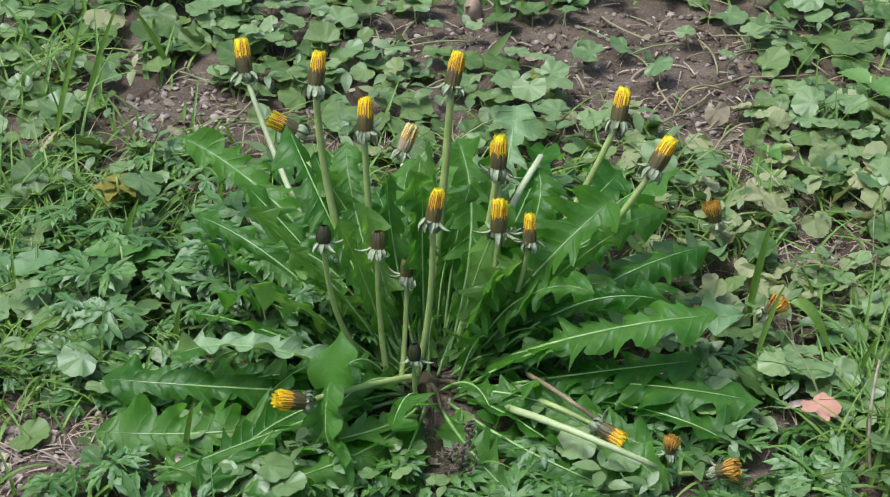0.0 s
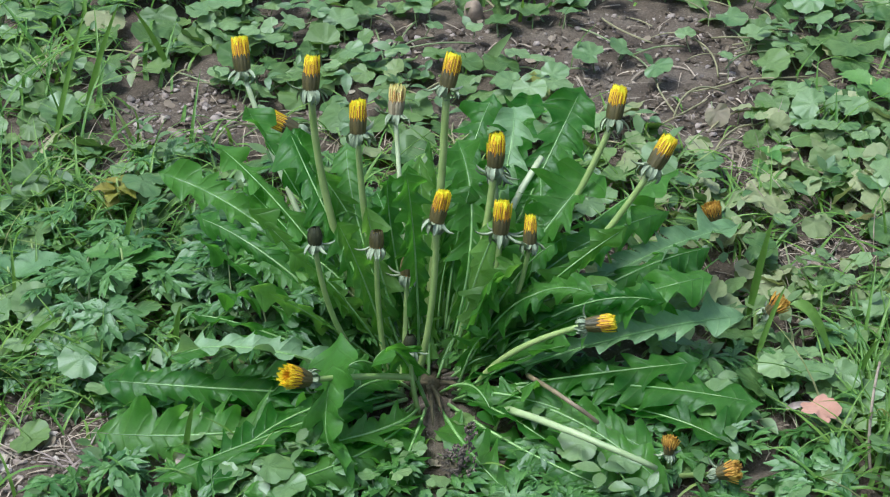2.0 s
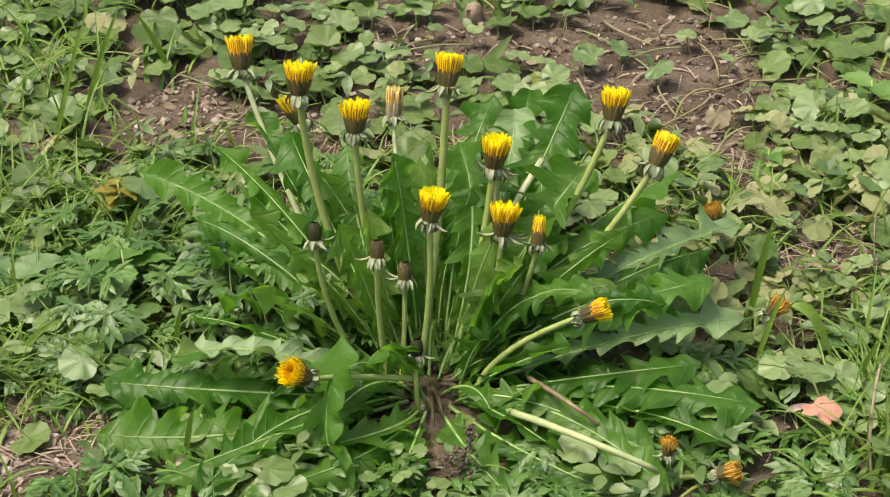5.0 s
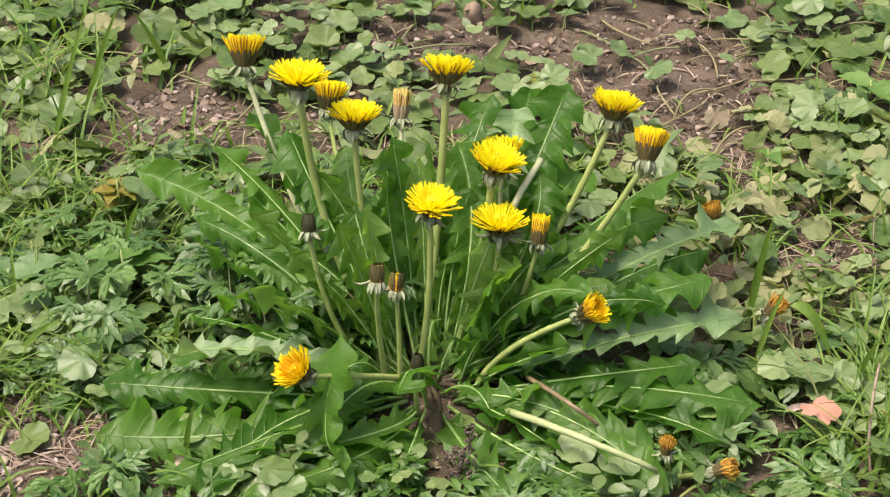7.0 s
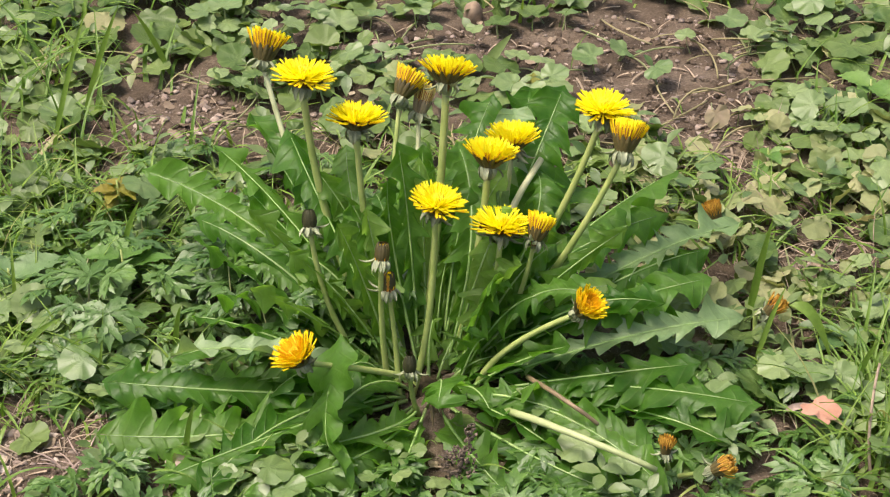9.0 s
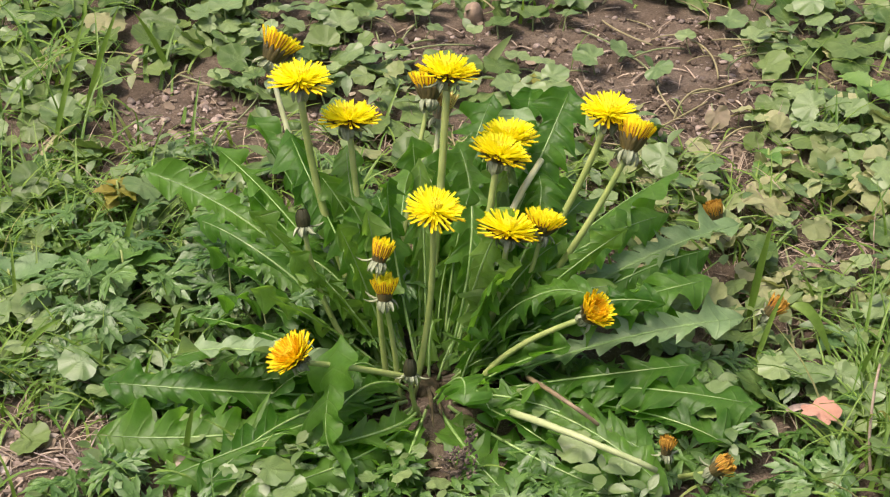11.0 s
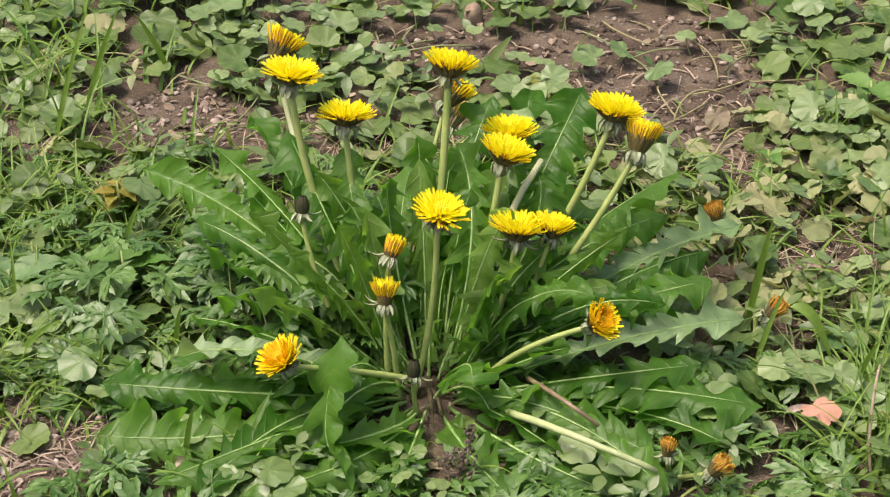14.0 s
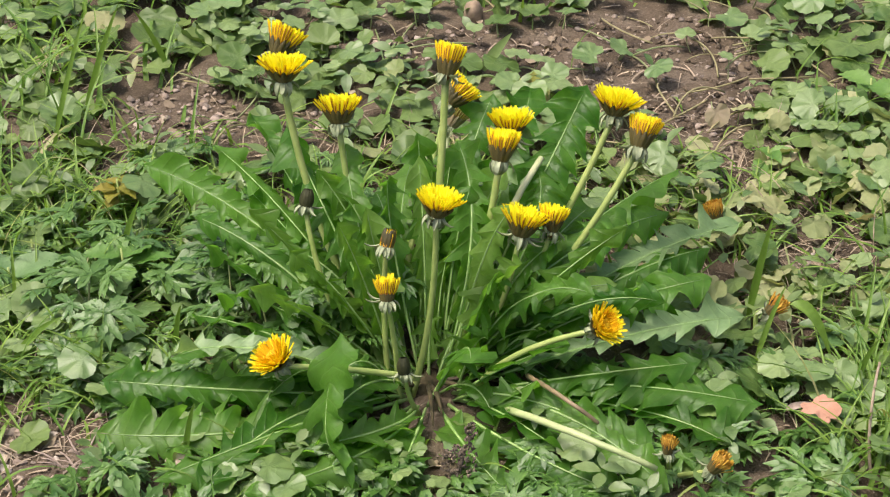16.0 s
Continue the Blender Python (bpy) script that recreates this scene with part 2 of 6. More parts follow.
# ---------------------------------------------------------------- leaf shapes
def lobe_outline(rng, length, cut):
    """Half-width of one side of a toothed leaf along its length, 0 to 1, and how far each place is drawn back towards the foot."""
    bounds, s = [0.0], rng.uniform(0.16, 0.24)
    bounds.append(s)
    step = rng.uniform(0.013, 0.024) / max(length, 0.05)
    while s < 0.80:
        s += step * rng.uniform(0.7, 1.3)
        bounds.append(min(s, 0.86))
    tall = [rng.uniform(0.55, 1.15) for _ in bounds]
    neck = [rng.uniform(0.75, 1.25) * (1 - cut) for _ in bounds]
    peak = [rng.uniform(0.16, 0.30) for _ in bounds]
    tooth = [rng.uniform(0.04, 0.16) for _ in bounds]

    def half(s):
        if s < bounds[1]:
            return 0.045 + 0.10 * (s / bounds[1]) ** 3, 0.0
        for k in range(1, len(bounds) - 1):
            if s < bounds[k + 1]:
                p = (s - bounds[k]) / (bounds[k + 1] - bounds[k])
                grow = 0.50 + 0.50 * min(1.0, (bounds[k] - 0.16) / 0.30)
                top, low = tall[k] * grow, neck[k] * grow
                if p < peak[k]:
                    f = low + (top - low) * (p / peak[k]) ** 0.75
                else:
                    q = (p - peak[k]) / (1 - peak[k])
                    f = top + (low - top) * q ** 0.62
                    f += tooth[k] * max(0.0, 1 - abs(q - 0.45) / 0.12)
                return max(f, 0.12), max(0.0, f - low)
        q = (s - bounds[-1]) / (1 - bounds[-1])
        if q < 0.22:
            f = 0.45 + 0.42 * q / 0.22
        else:
            f = 0.87 * (1 - ((q - 0.22) / 0.78) ** 1.35)
        return max(f, 0.01), 0.5 * max(0.0, f - 0.45)

    return half


def runcinate(rng, tip, width, arch, roll=0.0, skin=None, mid=None, rib=RIB):
    """A dandelion leaf from the origin to tip: wavy blade with backward lobes and a separate midrib."""
    tip = Vector(tip)
    if mid is None:
        ctrl = tip * 0.5 + Vector((0, 0, arch)) + tip.cross(Vector((0, 0, 1))) * rng.uniform(-0.20, 0.20)
    else:
        ctrl = Vector(mid) * 2 - tip * 0.5
    length = (ctrl.length + (tip - ctrl).length + tip.length) / 2
    n = max(34, int(length / 0.0030))
    sides = [lobe_outline(rng, length, rng.uniform(0.52, 0.80)) for _ in range(2)]
    wave, freq = [rng.uniform(0, 6.28) for _ in range(2)], [rng.uniform(0.85, 1.25) * length * 210 for _ in range(2)]
    fold, droop = rng.uniform(0.0, 0.55), rng.uniform(-0.35, 0.95)
    twist = rng.uniform(-0.9, 0.9)
    shift = Vector((rng.uniform(0, 40), rng.uniform(0, 40), 0))
    verts, faces, uvs = [], [], []
    cols = (1.0, 0.78, 0.52, 0.24)
    up0 = Vector((0, 0, 1))

    def at(s):
        return ctrl * (2 * s * (1 - s)) + tip * s * s

    side0 = tip.cross(up0)
    if side0.length < 0.3 * tip.length:
        side0 = Vector((1, 0, 0)) + side0 * 0.2
    side0.normalize()

    def axis(s):
        t = (ctrl * (1 - 2 * s) + tip * s).normalized()
        side = (side0 - t * side0.dot(t)).normalized()
        side = Matrix.Rotation(roll * (0.3 + 0.7 * s) + twist * s * s, 3, t) @ side
        return t, side, side.cross(t)

    for i in range(n + 1):
        s = i / n
        t, side, up = axis(s)
        base = at(s)
        ring = []
        for si, sign in ((0, -1), (1, 1)):
            f, back = sides[si](s)
            w = width * 0.5 * f
            for u in cols if sign < 0 else cols[::-1]:
                q = base + side * (sign * u * w) - t * (0.75 * back * width * 0.5 * u * u)
                lift = fold * u * w - droop * u * u * w + 0.38 * u * u * w * math.sin(wave[si] + s * freq[si])
                lift += 0.0105 * u * min(1.0, f) * noise.noise(q * 38 + shift) + 0.0018 * u * noise.noise(q * 140 + shift)
                ring.append(q + up * lift)
            if sign < 0:
                ring.append(base)
        verts += ring
        uvs += [(u, s * length * 100) for u in (*cols, 0.0, *cols[::-1])]
    m = 9
    for i in range(n):
        for j in range(m - 1):
            faces.append((i * m + j, i * m + j + 1, (i + 1) * m + j + 1, (i + 1) * m + j))
    blade = mesh_of("leaf", verts, faces, [skin or DANDELION], uvs=uvs)
    pts = [at(s) + axis(s)[2] * 0.0003 for s in [i / 16 * 0.95 for i in range(17)]]
    rv, rf = tube(pts, [0.0014 * (1 - i / 16) ** 0.8 * (0.6 + width * 7) + 0.00015 for i in range(17)], 6)
    return blade, mesh_of("midrib", rv, rf, [rib])


def round_leaf(rng, notch=0.5, lobes=9):
    """A scalloped kidney-shaped leaf of 1 m width that faces up at the origin, and its curved stalk below."""
    verts, faces, index, uvs = [], [], [], [(0.3, 0.0)]
    n = 30
    tilt, cup = rng.uniform(-0.25, 0.25), rng.uniform(-0.25, 0.35)
    verts.append((0, -0.12, 0))
    for ring, q in enumerate((0.5, 1.0)):
        for k in range(n):
            a = -math.pi / 2 + 2 * math.pi * (k + 0.5) / n
            gap = abs(math.atan2(math.sin(a + math.pi / 2), math.cos(a + math.pi / 2)))
            rad = 0.5 * (1 - notch * math.exp(-(gap / 0.42) ** 2)) * (1 + 0.045 * math.cos(lobes * a * 2) * (ring == 1))
            x, y = rad * q * math.cos(a), rad * q * math.sin(a) * 0.92
            z = cup * (x * x + y * y) + 0.035 * math.sin(3 * a + tilt * 9) * q + 0.03 * math.sin(7 * a) * q * q
            verts.append((x, y - 0.12 * (1 - q), z))
            uvs.append((0.0, k * 7 * 1.1 / n))
    for k in range(n):
        a, b = 1 + k, 1 + (k + 1) % n
        faces += [(0, a, b), (a, a + n, b + n, b)]
        index += [0, 0]
    lean = Vector((rng.uniform(-0.3, 0.3), -rng.uniform(0.2, 0.5), -1.1))
    v, f = tube(curve_points(Vector((0, -0.12, -0.005)), Vector((0, -0.2, -0.5)), lean, 6), [0.028] * 6, 5, False)
    off = len(verts)
    verts += v
    faces += [tuple(i + off for i in q) for q in f]
    index += [1] * len(f)
    uvs += [(0.3, 0.0)] * len(v)
    return verts, faces, index, uvs


def lobed_leaf(rng):
    """A buttercup leaf, 1 m wide: three stalked parts, each cut into narrow pointed toothed lobes, with its stalk."""
    verts, faces, index = [], [], []

    def lance(start, angle, length, width, droop):
        d, e = Vector((math.cos(angle), math.sin(angle), 0)), Vector((-math.sin(angle), math.cos(angle), 0))
        off = len(verts)
        rows = ((0, 0.45), (0.22, 0.62), (0.45, 1.0), (0.55, 0.72), (0.72, 0.80), (0.80, 0.48), (1.0, 0.03))
        for s, w in rows:
            w *= width * rng.uniform(0.85, 1.15)
            c = start + d * (s * length) - Vector((0, 0, droop * s * s))
            rise = Vector((0, 0, 0.35 * w))
            verts.extend([c - e * w + rise, c, c + e * w + rise])
        for i in range(len(rows) - 1):
            for j in range(2):
                q = off + i * 3 + j
                faces.append((q, q + 1, q + 4, q + 3))
                index.append(0)

    for arm, size in ((0.0, 0.62), (1.15, 0.54), (-1.15, 0.54), (2.05, 0.36), (-2.05, 0.36)):
        a = math.pi / 2 + arm + rng.uniform(-0.12, 0.12)
        size *= rng.uniform(0.85, 1.12)
        d = Vector((math.cos(a), math.sin(a), 0))
        lance(Vector((0, 0, 0.04)), a, size, 0.085 * rng.uniform(0.9, 1.2), rng.uniform(0.02, 0.16))
        for side in (-1, 1):
            lance(Vector((0, 0, 0.04)) + d * size * 0.34, a + side * rng.uniform(0.45, 0.65), size * rng.uniform(0.46, 0.62), 0.062, rng.uniform(0.02, 0.14))
    v, f = tube(curve_points(Vector((0, 0, 0.03)), Vector((0, -0.15, -0.4)), Vector((rng.uniform(-0.3, 0.3), -0.5, -1.0)), 6), [0.016] * 6, 5, False)
    off = len(verts)
    verts.extend(v)
    faces.extend([tuple(i + off for i in q) for q in f])
    index.extend([1] * len(f))
    return verts, faces, index


def gather(name, shapes, places, mats, label, category):
    """One object of uncountable pieces: shapes (verts, faces, index) put at the matrices of places."""
    arrays = [(np.array([tuple(v) for v in s[0]]), s[1], s[2]) for s in shapes]
    verts, faces, index, off, uvs = [], [], [], 0, []
    for k, m in places:
        a, f, ix = arrays[k % len(arrays)]
        if len(shapes[0]) > 3:
            uvs += shapes[k % len(shapes)][3]
        mm = np.array(m)
        verts.append(a @ mm[:3, :3].T + mm[:3, 3])
        faces += [tuple(i + off for i in q) for q in f]
        index += ix
        off += len(a)
    me = mesh_of(name, np.concatenate(verts).tolist(), faces, mats, index, uvs=uvs or None)
    return tagged(new(name, me), label, category, kind="stuff")


def leaf_pose(x, y, z, size, turn, tip_x, tip_y):
    return pose(x, y, z, math.degrees(tip_x), math.degrees(tip_y), math.degrees(turn)) @ Matrix.Diagonal((size, size, size, 1))


# ---------------------------------------------------------------- the dandelion's leaves
# foot, middle, tip, width, arch and roll of each leaf, and whether its blade is pale
LEAVES = []
LEAVES.append(((-0.0234, 0.0283, 0.004), None, (-0.218, 0.1546, 0.1), 0.038, 0.04, None, False))
LEAVES.append(((-0.0178, 0.0304, 0.004), None, (-0.1602, 0.1598, 0.12), 0.036, 0.05, None, False))
LEAVES.append(((-0.0137, 0.0336, 0.004), None, (-0.1335, 0.1895, 0.13), 0.036, 0.05, None, False))
LEAVES.append(((-0.0095, 0.0299, 0.004), None, (-0.103, 0.1603, 0.13), 0.036, 0.05, None, False))
LEAVES.append(((-0.0187, 0.0336, 0.004), None, (-0.056, 0.0737, 0.13), 0.038, 0.05, None, False))
LEAVES.append(((-0.0012, 0.0311, 0.004), None, (-0.0161, 0.0842, 0.17), 0.036, 0.03, None, False))
LEAVES.append(((0.0043, 0.0345, 0.004), None, (0.002, 0.1121, 0.15), 0.03, 0.02, None, False))
LEAVES.append(((0.0127, 0.0355, 0.004), None, (0.0561, 0.1861, 0.15), 0.046, 0.04, None, False))
LEAVES.append(((0.0233, 0.0349, 0.004), None, (0.1181, 0.1693, 0.17), 0.055, 0.04, None, False))
LEAVES.append(((0.0228, 0.027, 0.004), None, (0.124, 0.1236, 0.12), 0.051, 0.06, None, False))
LEAVES.append(((0.0164, 0.0393, 0.004), None, (0.0865, 0.2285, 0.13), 0.042, 0.04, None, False))
LEAVES.append(((0.0285, 0.0162, 0.004), None, (0.2168, 0.0537, 0.07), 0.054, 0.05, 0.1, False))
LEAVES.append(((0.0303, 0.0251, 0.004), None, (0.2511, 0.1539, 0.05), 0.044, 0.07, 0.7, True))
LEAVES.append(((0.0057, -0.0171, 0.004), None, (0.007, -0.0772, 0.05), 0.044, 0.05, 0.0, False))
LEAVES.append(((-0.0169, 0.003, 0.004), None, (-0.1091, -0.0402, 0.03), 0.038, 0.04, None, False))
LEAVES.append(((-0.0175, 0.0083, 0.004), None, (-0.1607, -0.0181, 0.02), 0.034, 0.04, None, False))
LEAVES.append(((0.0246, -0.0005, 0.004), None, (0.0833, -0.0438, 0.05), 0.03, -0.02, None, False))
LEAVES.append(((0.0268, -0.0076, 0.004), None, (0.1083, -0.0908, 0.015), 0.039, 0.03, None, False))
LEAVES.append(((0.0332, 0.013, 0.004), None, (0.1578, 0.018, 0.06), 0.038, 0.05, None, False))
LEAVES.append(((0.0282, 0.0103, 0.004), None, (0.0901, 0.0051, 0.09), 0.034, 0.04, None, False))
LEAVES.append(((0.0287, 0.0092, 0.004), None, (0.0573, 0.0052, 0.11), 0.03, 0.03, None, False))
LEAVES.append(((-0.02, 0.0245, 0.004), None, (-0.1106, 0.0761, 0.08), 0.038, 0.05, None, False))
LEAVES.append(((-0.0201, 0.0238, 0.004), None, (-0.1458, 0.091, 0.08), 0.038, 0.05, None, False))
LEAVES.append(((-0.0133, 0.0297, 0.004), None, (-0.0417, 0.0622, 0.1), 0.03, 0.03, None, False))
LEAVES.append(((0.0325, 0.0223, 0.004), None, (0.1432, 0.0692, 0.09), 0.039, 0.05, None, False))
LEAVES.append(((0.0306, 0.019, 0.004), None, (0.0992, 0.0405, 0.11), 0.038, 0.04, None, False))
LEAVES.append(((0.0165, 0.035, 0.004), None, (0.0377, 0.085, 0.13), 0.034, 0.03, None, False))
LEAVES.append(((0.0276, 0.0023, 0.004), None, (0.0495, -0.0092, 0.06), 0.029, 0.03, None, False))
LEAVES.append(((-0.0199, -0.0008, 0.004), None, (-0.0567, -0.0234, 0.04), 0.03, 0.04, None, False))
LEAVES.append(((-0.0193, -0.0031, 0.004), None, (-0.1824, -0.1174, 0.02), 0.036, 0.04, None, False))
LEAVES.append(((-0.0192, -0.0078, 0.004), None, (-0.15, -0.1291, 0.02), 0.038, 0.04, None, False))
LEAVES.append(((0.0239, -0.0017, 0.004), None, (0.173, -0.1235, 0.015), 0.038, 0.04, None, False))
LEAVES.append(((-0.0177, -0.0009, 0.004), None, (-0.0727, -0.037, 0.03), 0.034, 0.04, None, False))
LEAVES.append(((0.0276, -0.0038, 0.004), (0.1317, -0.024, 0.03), (0.2457, -0.0466, 0.03), 0.05, 0.03, 0.2, False))
LEAVES.append(((0.0277, -0.0032, 0.004), (0.0704, -0.0102, 0.04), (0.1085, -0.0159, 0.06), 0.036, 0.03, -0.2, False))
LEAVES.append(((0.0255, 0.0098, 0.004), (0.0921, 0.047, 0.08), (0.1909, 0.1254, 0.08), 0.042, 0.03, 0.1, False))
LEAVES.append(((0.028, 0.0006, 0.004), (0.1408, 0.0038, 0.05), (0.2402, 0.0379, 0.045), 0.038, 0.03, 0.3, True))
LEAVES.append(((0.0241, 0.0119, 0.004), (0.1014, 0.0687, 0.08), (0.2009, 0.1701, 0.09), 0.04, 0.03, -0.2, False))
LEAVES.append(((-0.0074, 0.0128, 0.004), (-0.0582, 0.0548, 0.1), (-0.1006, 0.1361, 0.15), 0.038, 0.03, 0.2, False))
LEAVES.append(((-0.0054, 0.0148, 0.004), (-0.0415, 0.0548, 0.1), (-0.0549, 0.1121, 0.15), 0.034, 0.03, -0.3, False))
# pale colour here stands in for the sheen on this leaf's upper face
LEAVES.append(((-0.0113, -0.0052, 0.004), (-0.1041, -0.0303, 0.065), (-0.1783, -0.0214, 0.055), 0.036, 0.03, -0.3, True))
LEAVES.append(((-0.0113, -0.0053, 0.004), (-0.1254, -0.0367, 0.035), (-0.2299, -0.0188, 0.03), 0.046, 0.03, -0.35, False))
LEAVES.append(((-0.0097, -0.0092, 0.004), (-0.1197, -0.0666, 0.022), (-0.2285, -0.066, 0.02), 0.062, 0.03, -0.75, False))
LEAVES.append(((-0.0031, -0.0166, 0.004), (-0.0586, -0.0992, 0.03), (-0.055, -0.034, 0.085), 0.068, 0.03, 0.25, False))
LEAVES.append(((-0.0111, 0.006, 0.004), (-0.0922, 0.0313, 0.05), (-0.1497, 0.0323, 0.07), 0.04, 0.03, 0.3, False))
LEAVES.append(((-0.0014, -0.0176, 0.004), (-0.0387, -0.0876, 0.02), (-0.1188, -0.1303, 0.02), 0.048, 0.03, -0.3, False))
LEAVES.append(((-0.0015, -0.0176, 0.004), (-0.0273, -0.0653, 0.022), (-0.0981, -0.0899, 0.022), 0.042, 0.03, -0.5, False))
LEAVES.append(((0.0044, -0.0197, 0.004), (-0.0071, -0.0817, 0.015), (-0.0183, -0.1213, 0.012), 0.036, 0.03, 0.3, False))
LEAVES.append(((0.0145, -0.0189, 0.004), (0.0349, -0.0787, 0.015), (0.0619, -0.1213, 0.012), 0.046, 0.03, 0.0, False))
LEAVES.append(((0.0209, -0.0153, 0.004), (0.0768, -0.0817, 0.015), (0.1402, -0.1213, 0.012), 0.05, 0.03, -0.2, False))
LEAVES.append(((0.0255, -0.0097, 0.004), (0.1059, -0.054, 0.022), (0.1643, -0.0852, 0.018), 0.044, 0.03, 0.3, False))
LEAVES.append(((0.0277, -0.0032, 0.004), (0.1074, -0.0161, 0.03), (0.2041, -0.0102, 0.04), 0.046, 0.03, -0.3, False))
LEAVES.append(((0.0248, -0.0108, 0.004), (0.0657, -0.037, 0.03), (0.1316, -0.0641, 0.022), 0.038, 0.03, 0.2, False))
LEAVES.append(((0.0166, 0.018, 0.004), (0.0377, 0.0621, 0.1), (0.0275, 0.132, 0.14), 0.036, 0.03, 0.2, False))
LEAVES.append(((0.0239, 0.0122, 0.004), (0.0793, 0.0548, 0.1), (0.0867, 0.1081, 0.13), 0.036, 0.03, -0.2, False))
LEAVES.append(((-0.0076, 0.0126, 0.004), (-0.0765, 0.0682, 0.07), (-0.1349, 0.1306, 0.1), 0.04, 0.03, 0.3, False))
LEAVES.append(((-0.0004, 0.0181, 0.004), (-0.0208, 0.0621, 0.1), (-0.0228, 0.085, 0.14), 0.034, 0.03, 0.4, False))
LEAVES.append(((0.0265, 0.0077, 0.004), (0.1351, 0.0531, 0.06), (0.2207, 0.1046, 0.06), 0.038, 0.03, 0.2, False))
LEAVES.append(((0.0171, 0.0178, 0.004), (0.0593, 0.1, 0.11), (0.0709, 0.165, 0.15), 0.038, 0.03, 0.1, True))
LEAVES.append(((-0.012, -0.0004, 0.004), (-0.1103, -0.0025, 0.06), (-0.1636, 0.0046, 0.07), 0.036, 0.03, 0.4, False))
LEAVES.append(((0.0273, -0.0052, 0.004), (0.1476, -0.0376, 0.02), (0.2207, -0.0791, 0.018), 0.042, 0.03, 0.1, False))
LEAVES.append(((-0.0046, -0.0155, 0.004), (-0.0704, -0.0964, 0.012), (-0.0693, -0.1202, 0.01), 0.036, 0.03, 0.1, False))
LEAF_PARTS = []


def build_rosette():
    rng = random.Random(11)
    plant = thing("dandelion_rosette", "large green dandelion rosette of toothed leaves growing from soil", "plant", pose(0, 0, 0))
    pts = [Vector((0.004, 0.012, -0.015)), Vector((0.005, 0.012, -0.002)), Vector((0.005, 0.012, 0.006)), Vector((0.006, 0.013, 0.010))]
    v, f = tube(pts, [0.013, 0.013, 0.010, 0.004], 14)
    v = [p + Vector((noise.noise(p * 200), noise.noise(p * 230), noise.noise(p * 170))) * 0.004 for p in v]
    child("crown", mesh_of("crown", v, f, [CROWN]), plant, None, "dark brown root crown with dead leaf bases")
    # brown dead stalks; the darker ones also stand in for shade between leaves
    for k in range(18):
        a = rng.uniform(0, 2 * math.pi)
        end = Vector((rng.uniform(0.02, 0.06) * math.cos(a), rng.uniform(0.02, 0.05) * math.sin(a), rng.uniform(-0.006, 0.010)))
        start = Vector((0.012 * math.cos(a), 0.012 * math.sin(a), 0.010))
        v, f = tube(curve_points(start, start + end * 0.6 + Vector((0, 0, 0.012)), start + end, 6), [0.0022, 0.0021, 0.0019, 0.0016, 0.0012, 0.0005], 5)
        child("dead_leaf_stalk", mesh_of("dead_leaf_stalk", v, f, [CROWN if k % 3 else DEAD]), plant, Matrix.Translation((0.005, 0.010, 0)), "brown withered leaf stalk")
    for foot, mid, tip, width, arch, roll, pale in LEAVES:
        foot = Vector(foot)
        blade, rib = runcinate(rng, Vector(tip) - foot, width, arch, rng.uniform(-0.8, 0.8) if roll is None else roll, DANDELION_PALE if pale else None, Vector(mid) - foot if mid else None)
        leaf = child("leaf", blade, plant, Matrix.Translation(foot), "upturned leaf with a pale grey-green face" if pale else "")
        child("midrib", rib, leaf, None, "pale green midrib")
        LEAF_PARTS.append(leaf)
    # the crowd of smaller leaves below and between
    for k in range(62):
        a = rng.uniform(0, 2 * math.pi)
        rad = rng.uniform(0.015, 0.032)
        foot = Vector((0.005 + rad * math.cos(a), 0.012 + rad * math.sin(a), 0.004))
        if math.sin(a) < -0.4 and rng.random() < (0.97 if math.sin(a) < -0.8 else 0.60):
            continue
        far = rng.uniform(0.07, 0.18) * (1.0 if math.sin(a) > -0.3 else 0.6)
        high = rng.uniform(0.015, 0.10) if math.sin(a) > -0.2 else rng.uniform(0.002, 0.022)
        reach = Vector((far * math.cos(a), far * math.sin(a), high))
        blade, rib = runcinate(rng, reach, rng.uniform(0.022, 0.040), rng.uniform(0.02, 0.07), rng.uniform(-1.3, 1.3))
        leaf = child("leaf", blade, plant, Matrix.Translation(foot))
        child("midrib", rib, leaf, None, "pale green midrib")
    # short young leaves in the heart of the rosette
    for k in range(8):
        a = rng.uniform(0, math.pi)
        foot = Vector((0.005 + 0.014 * math.cos(a), 0.004 + 0.012 * math.sin(a), 0.006))
        reach = Vector((rng.uniform(0.02, 0.05) * math.cos(a), rng.uniform(0.01, 0.04) * math.sin(a), rng.uniform(0.015, 0.05)))
        blade, rib = runcinate(rng, reach, rng.uniform(0.020, 0.032), rng.uniform(0.005, 0.02), rng.uniform(-1.0, 1.0), YOUNG)
        leaf = child("leaf", blade, plant, Matrix.Translation(foot))
        child("midrib", rib, leaf, None, "pale green midrib")
    # upright inner leaves among the stems
    for k in range(24):
        a = rng.uniform(-0.3, math.pi + 0.3)
        foot = Vector((0.005 + 0.022 * math.cos(a), 0.012 + 0.022 * math.sin(a), 0.006))
        far, high = rng.uniform(0.03, 0.11), rng.uniform(0.07, 0.145)
        blade, rib = runcinate(rng, Vector((far * math.cos(a) * 1.2, far * math.sin(a), high)), rng.uniform(0.020, 0.034), rng.uniform(0.01, 0.04), rng.uniform(-1.5, 1.5), YOUNG)
        leaf = child("leaf", blade, plant, Matrix.Translation(foot))
        child("midrib", rib, leaf, None, "pale green midrib")


build_rosette()


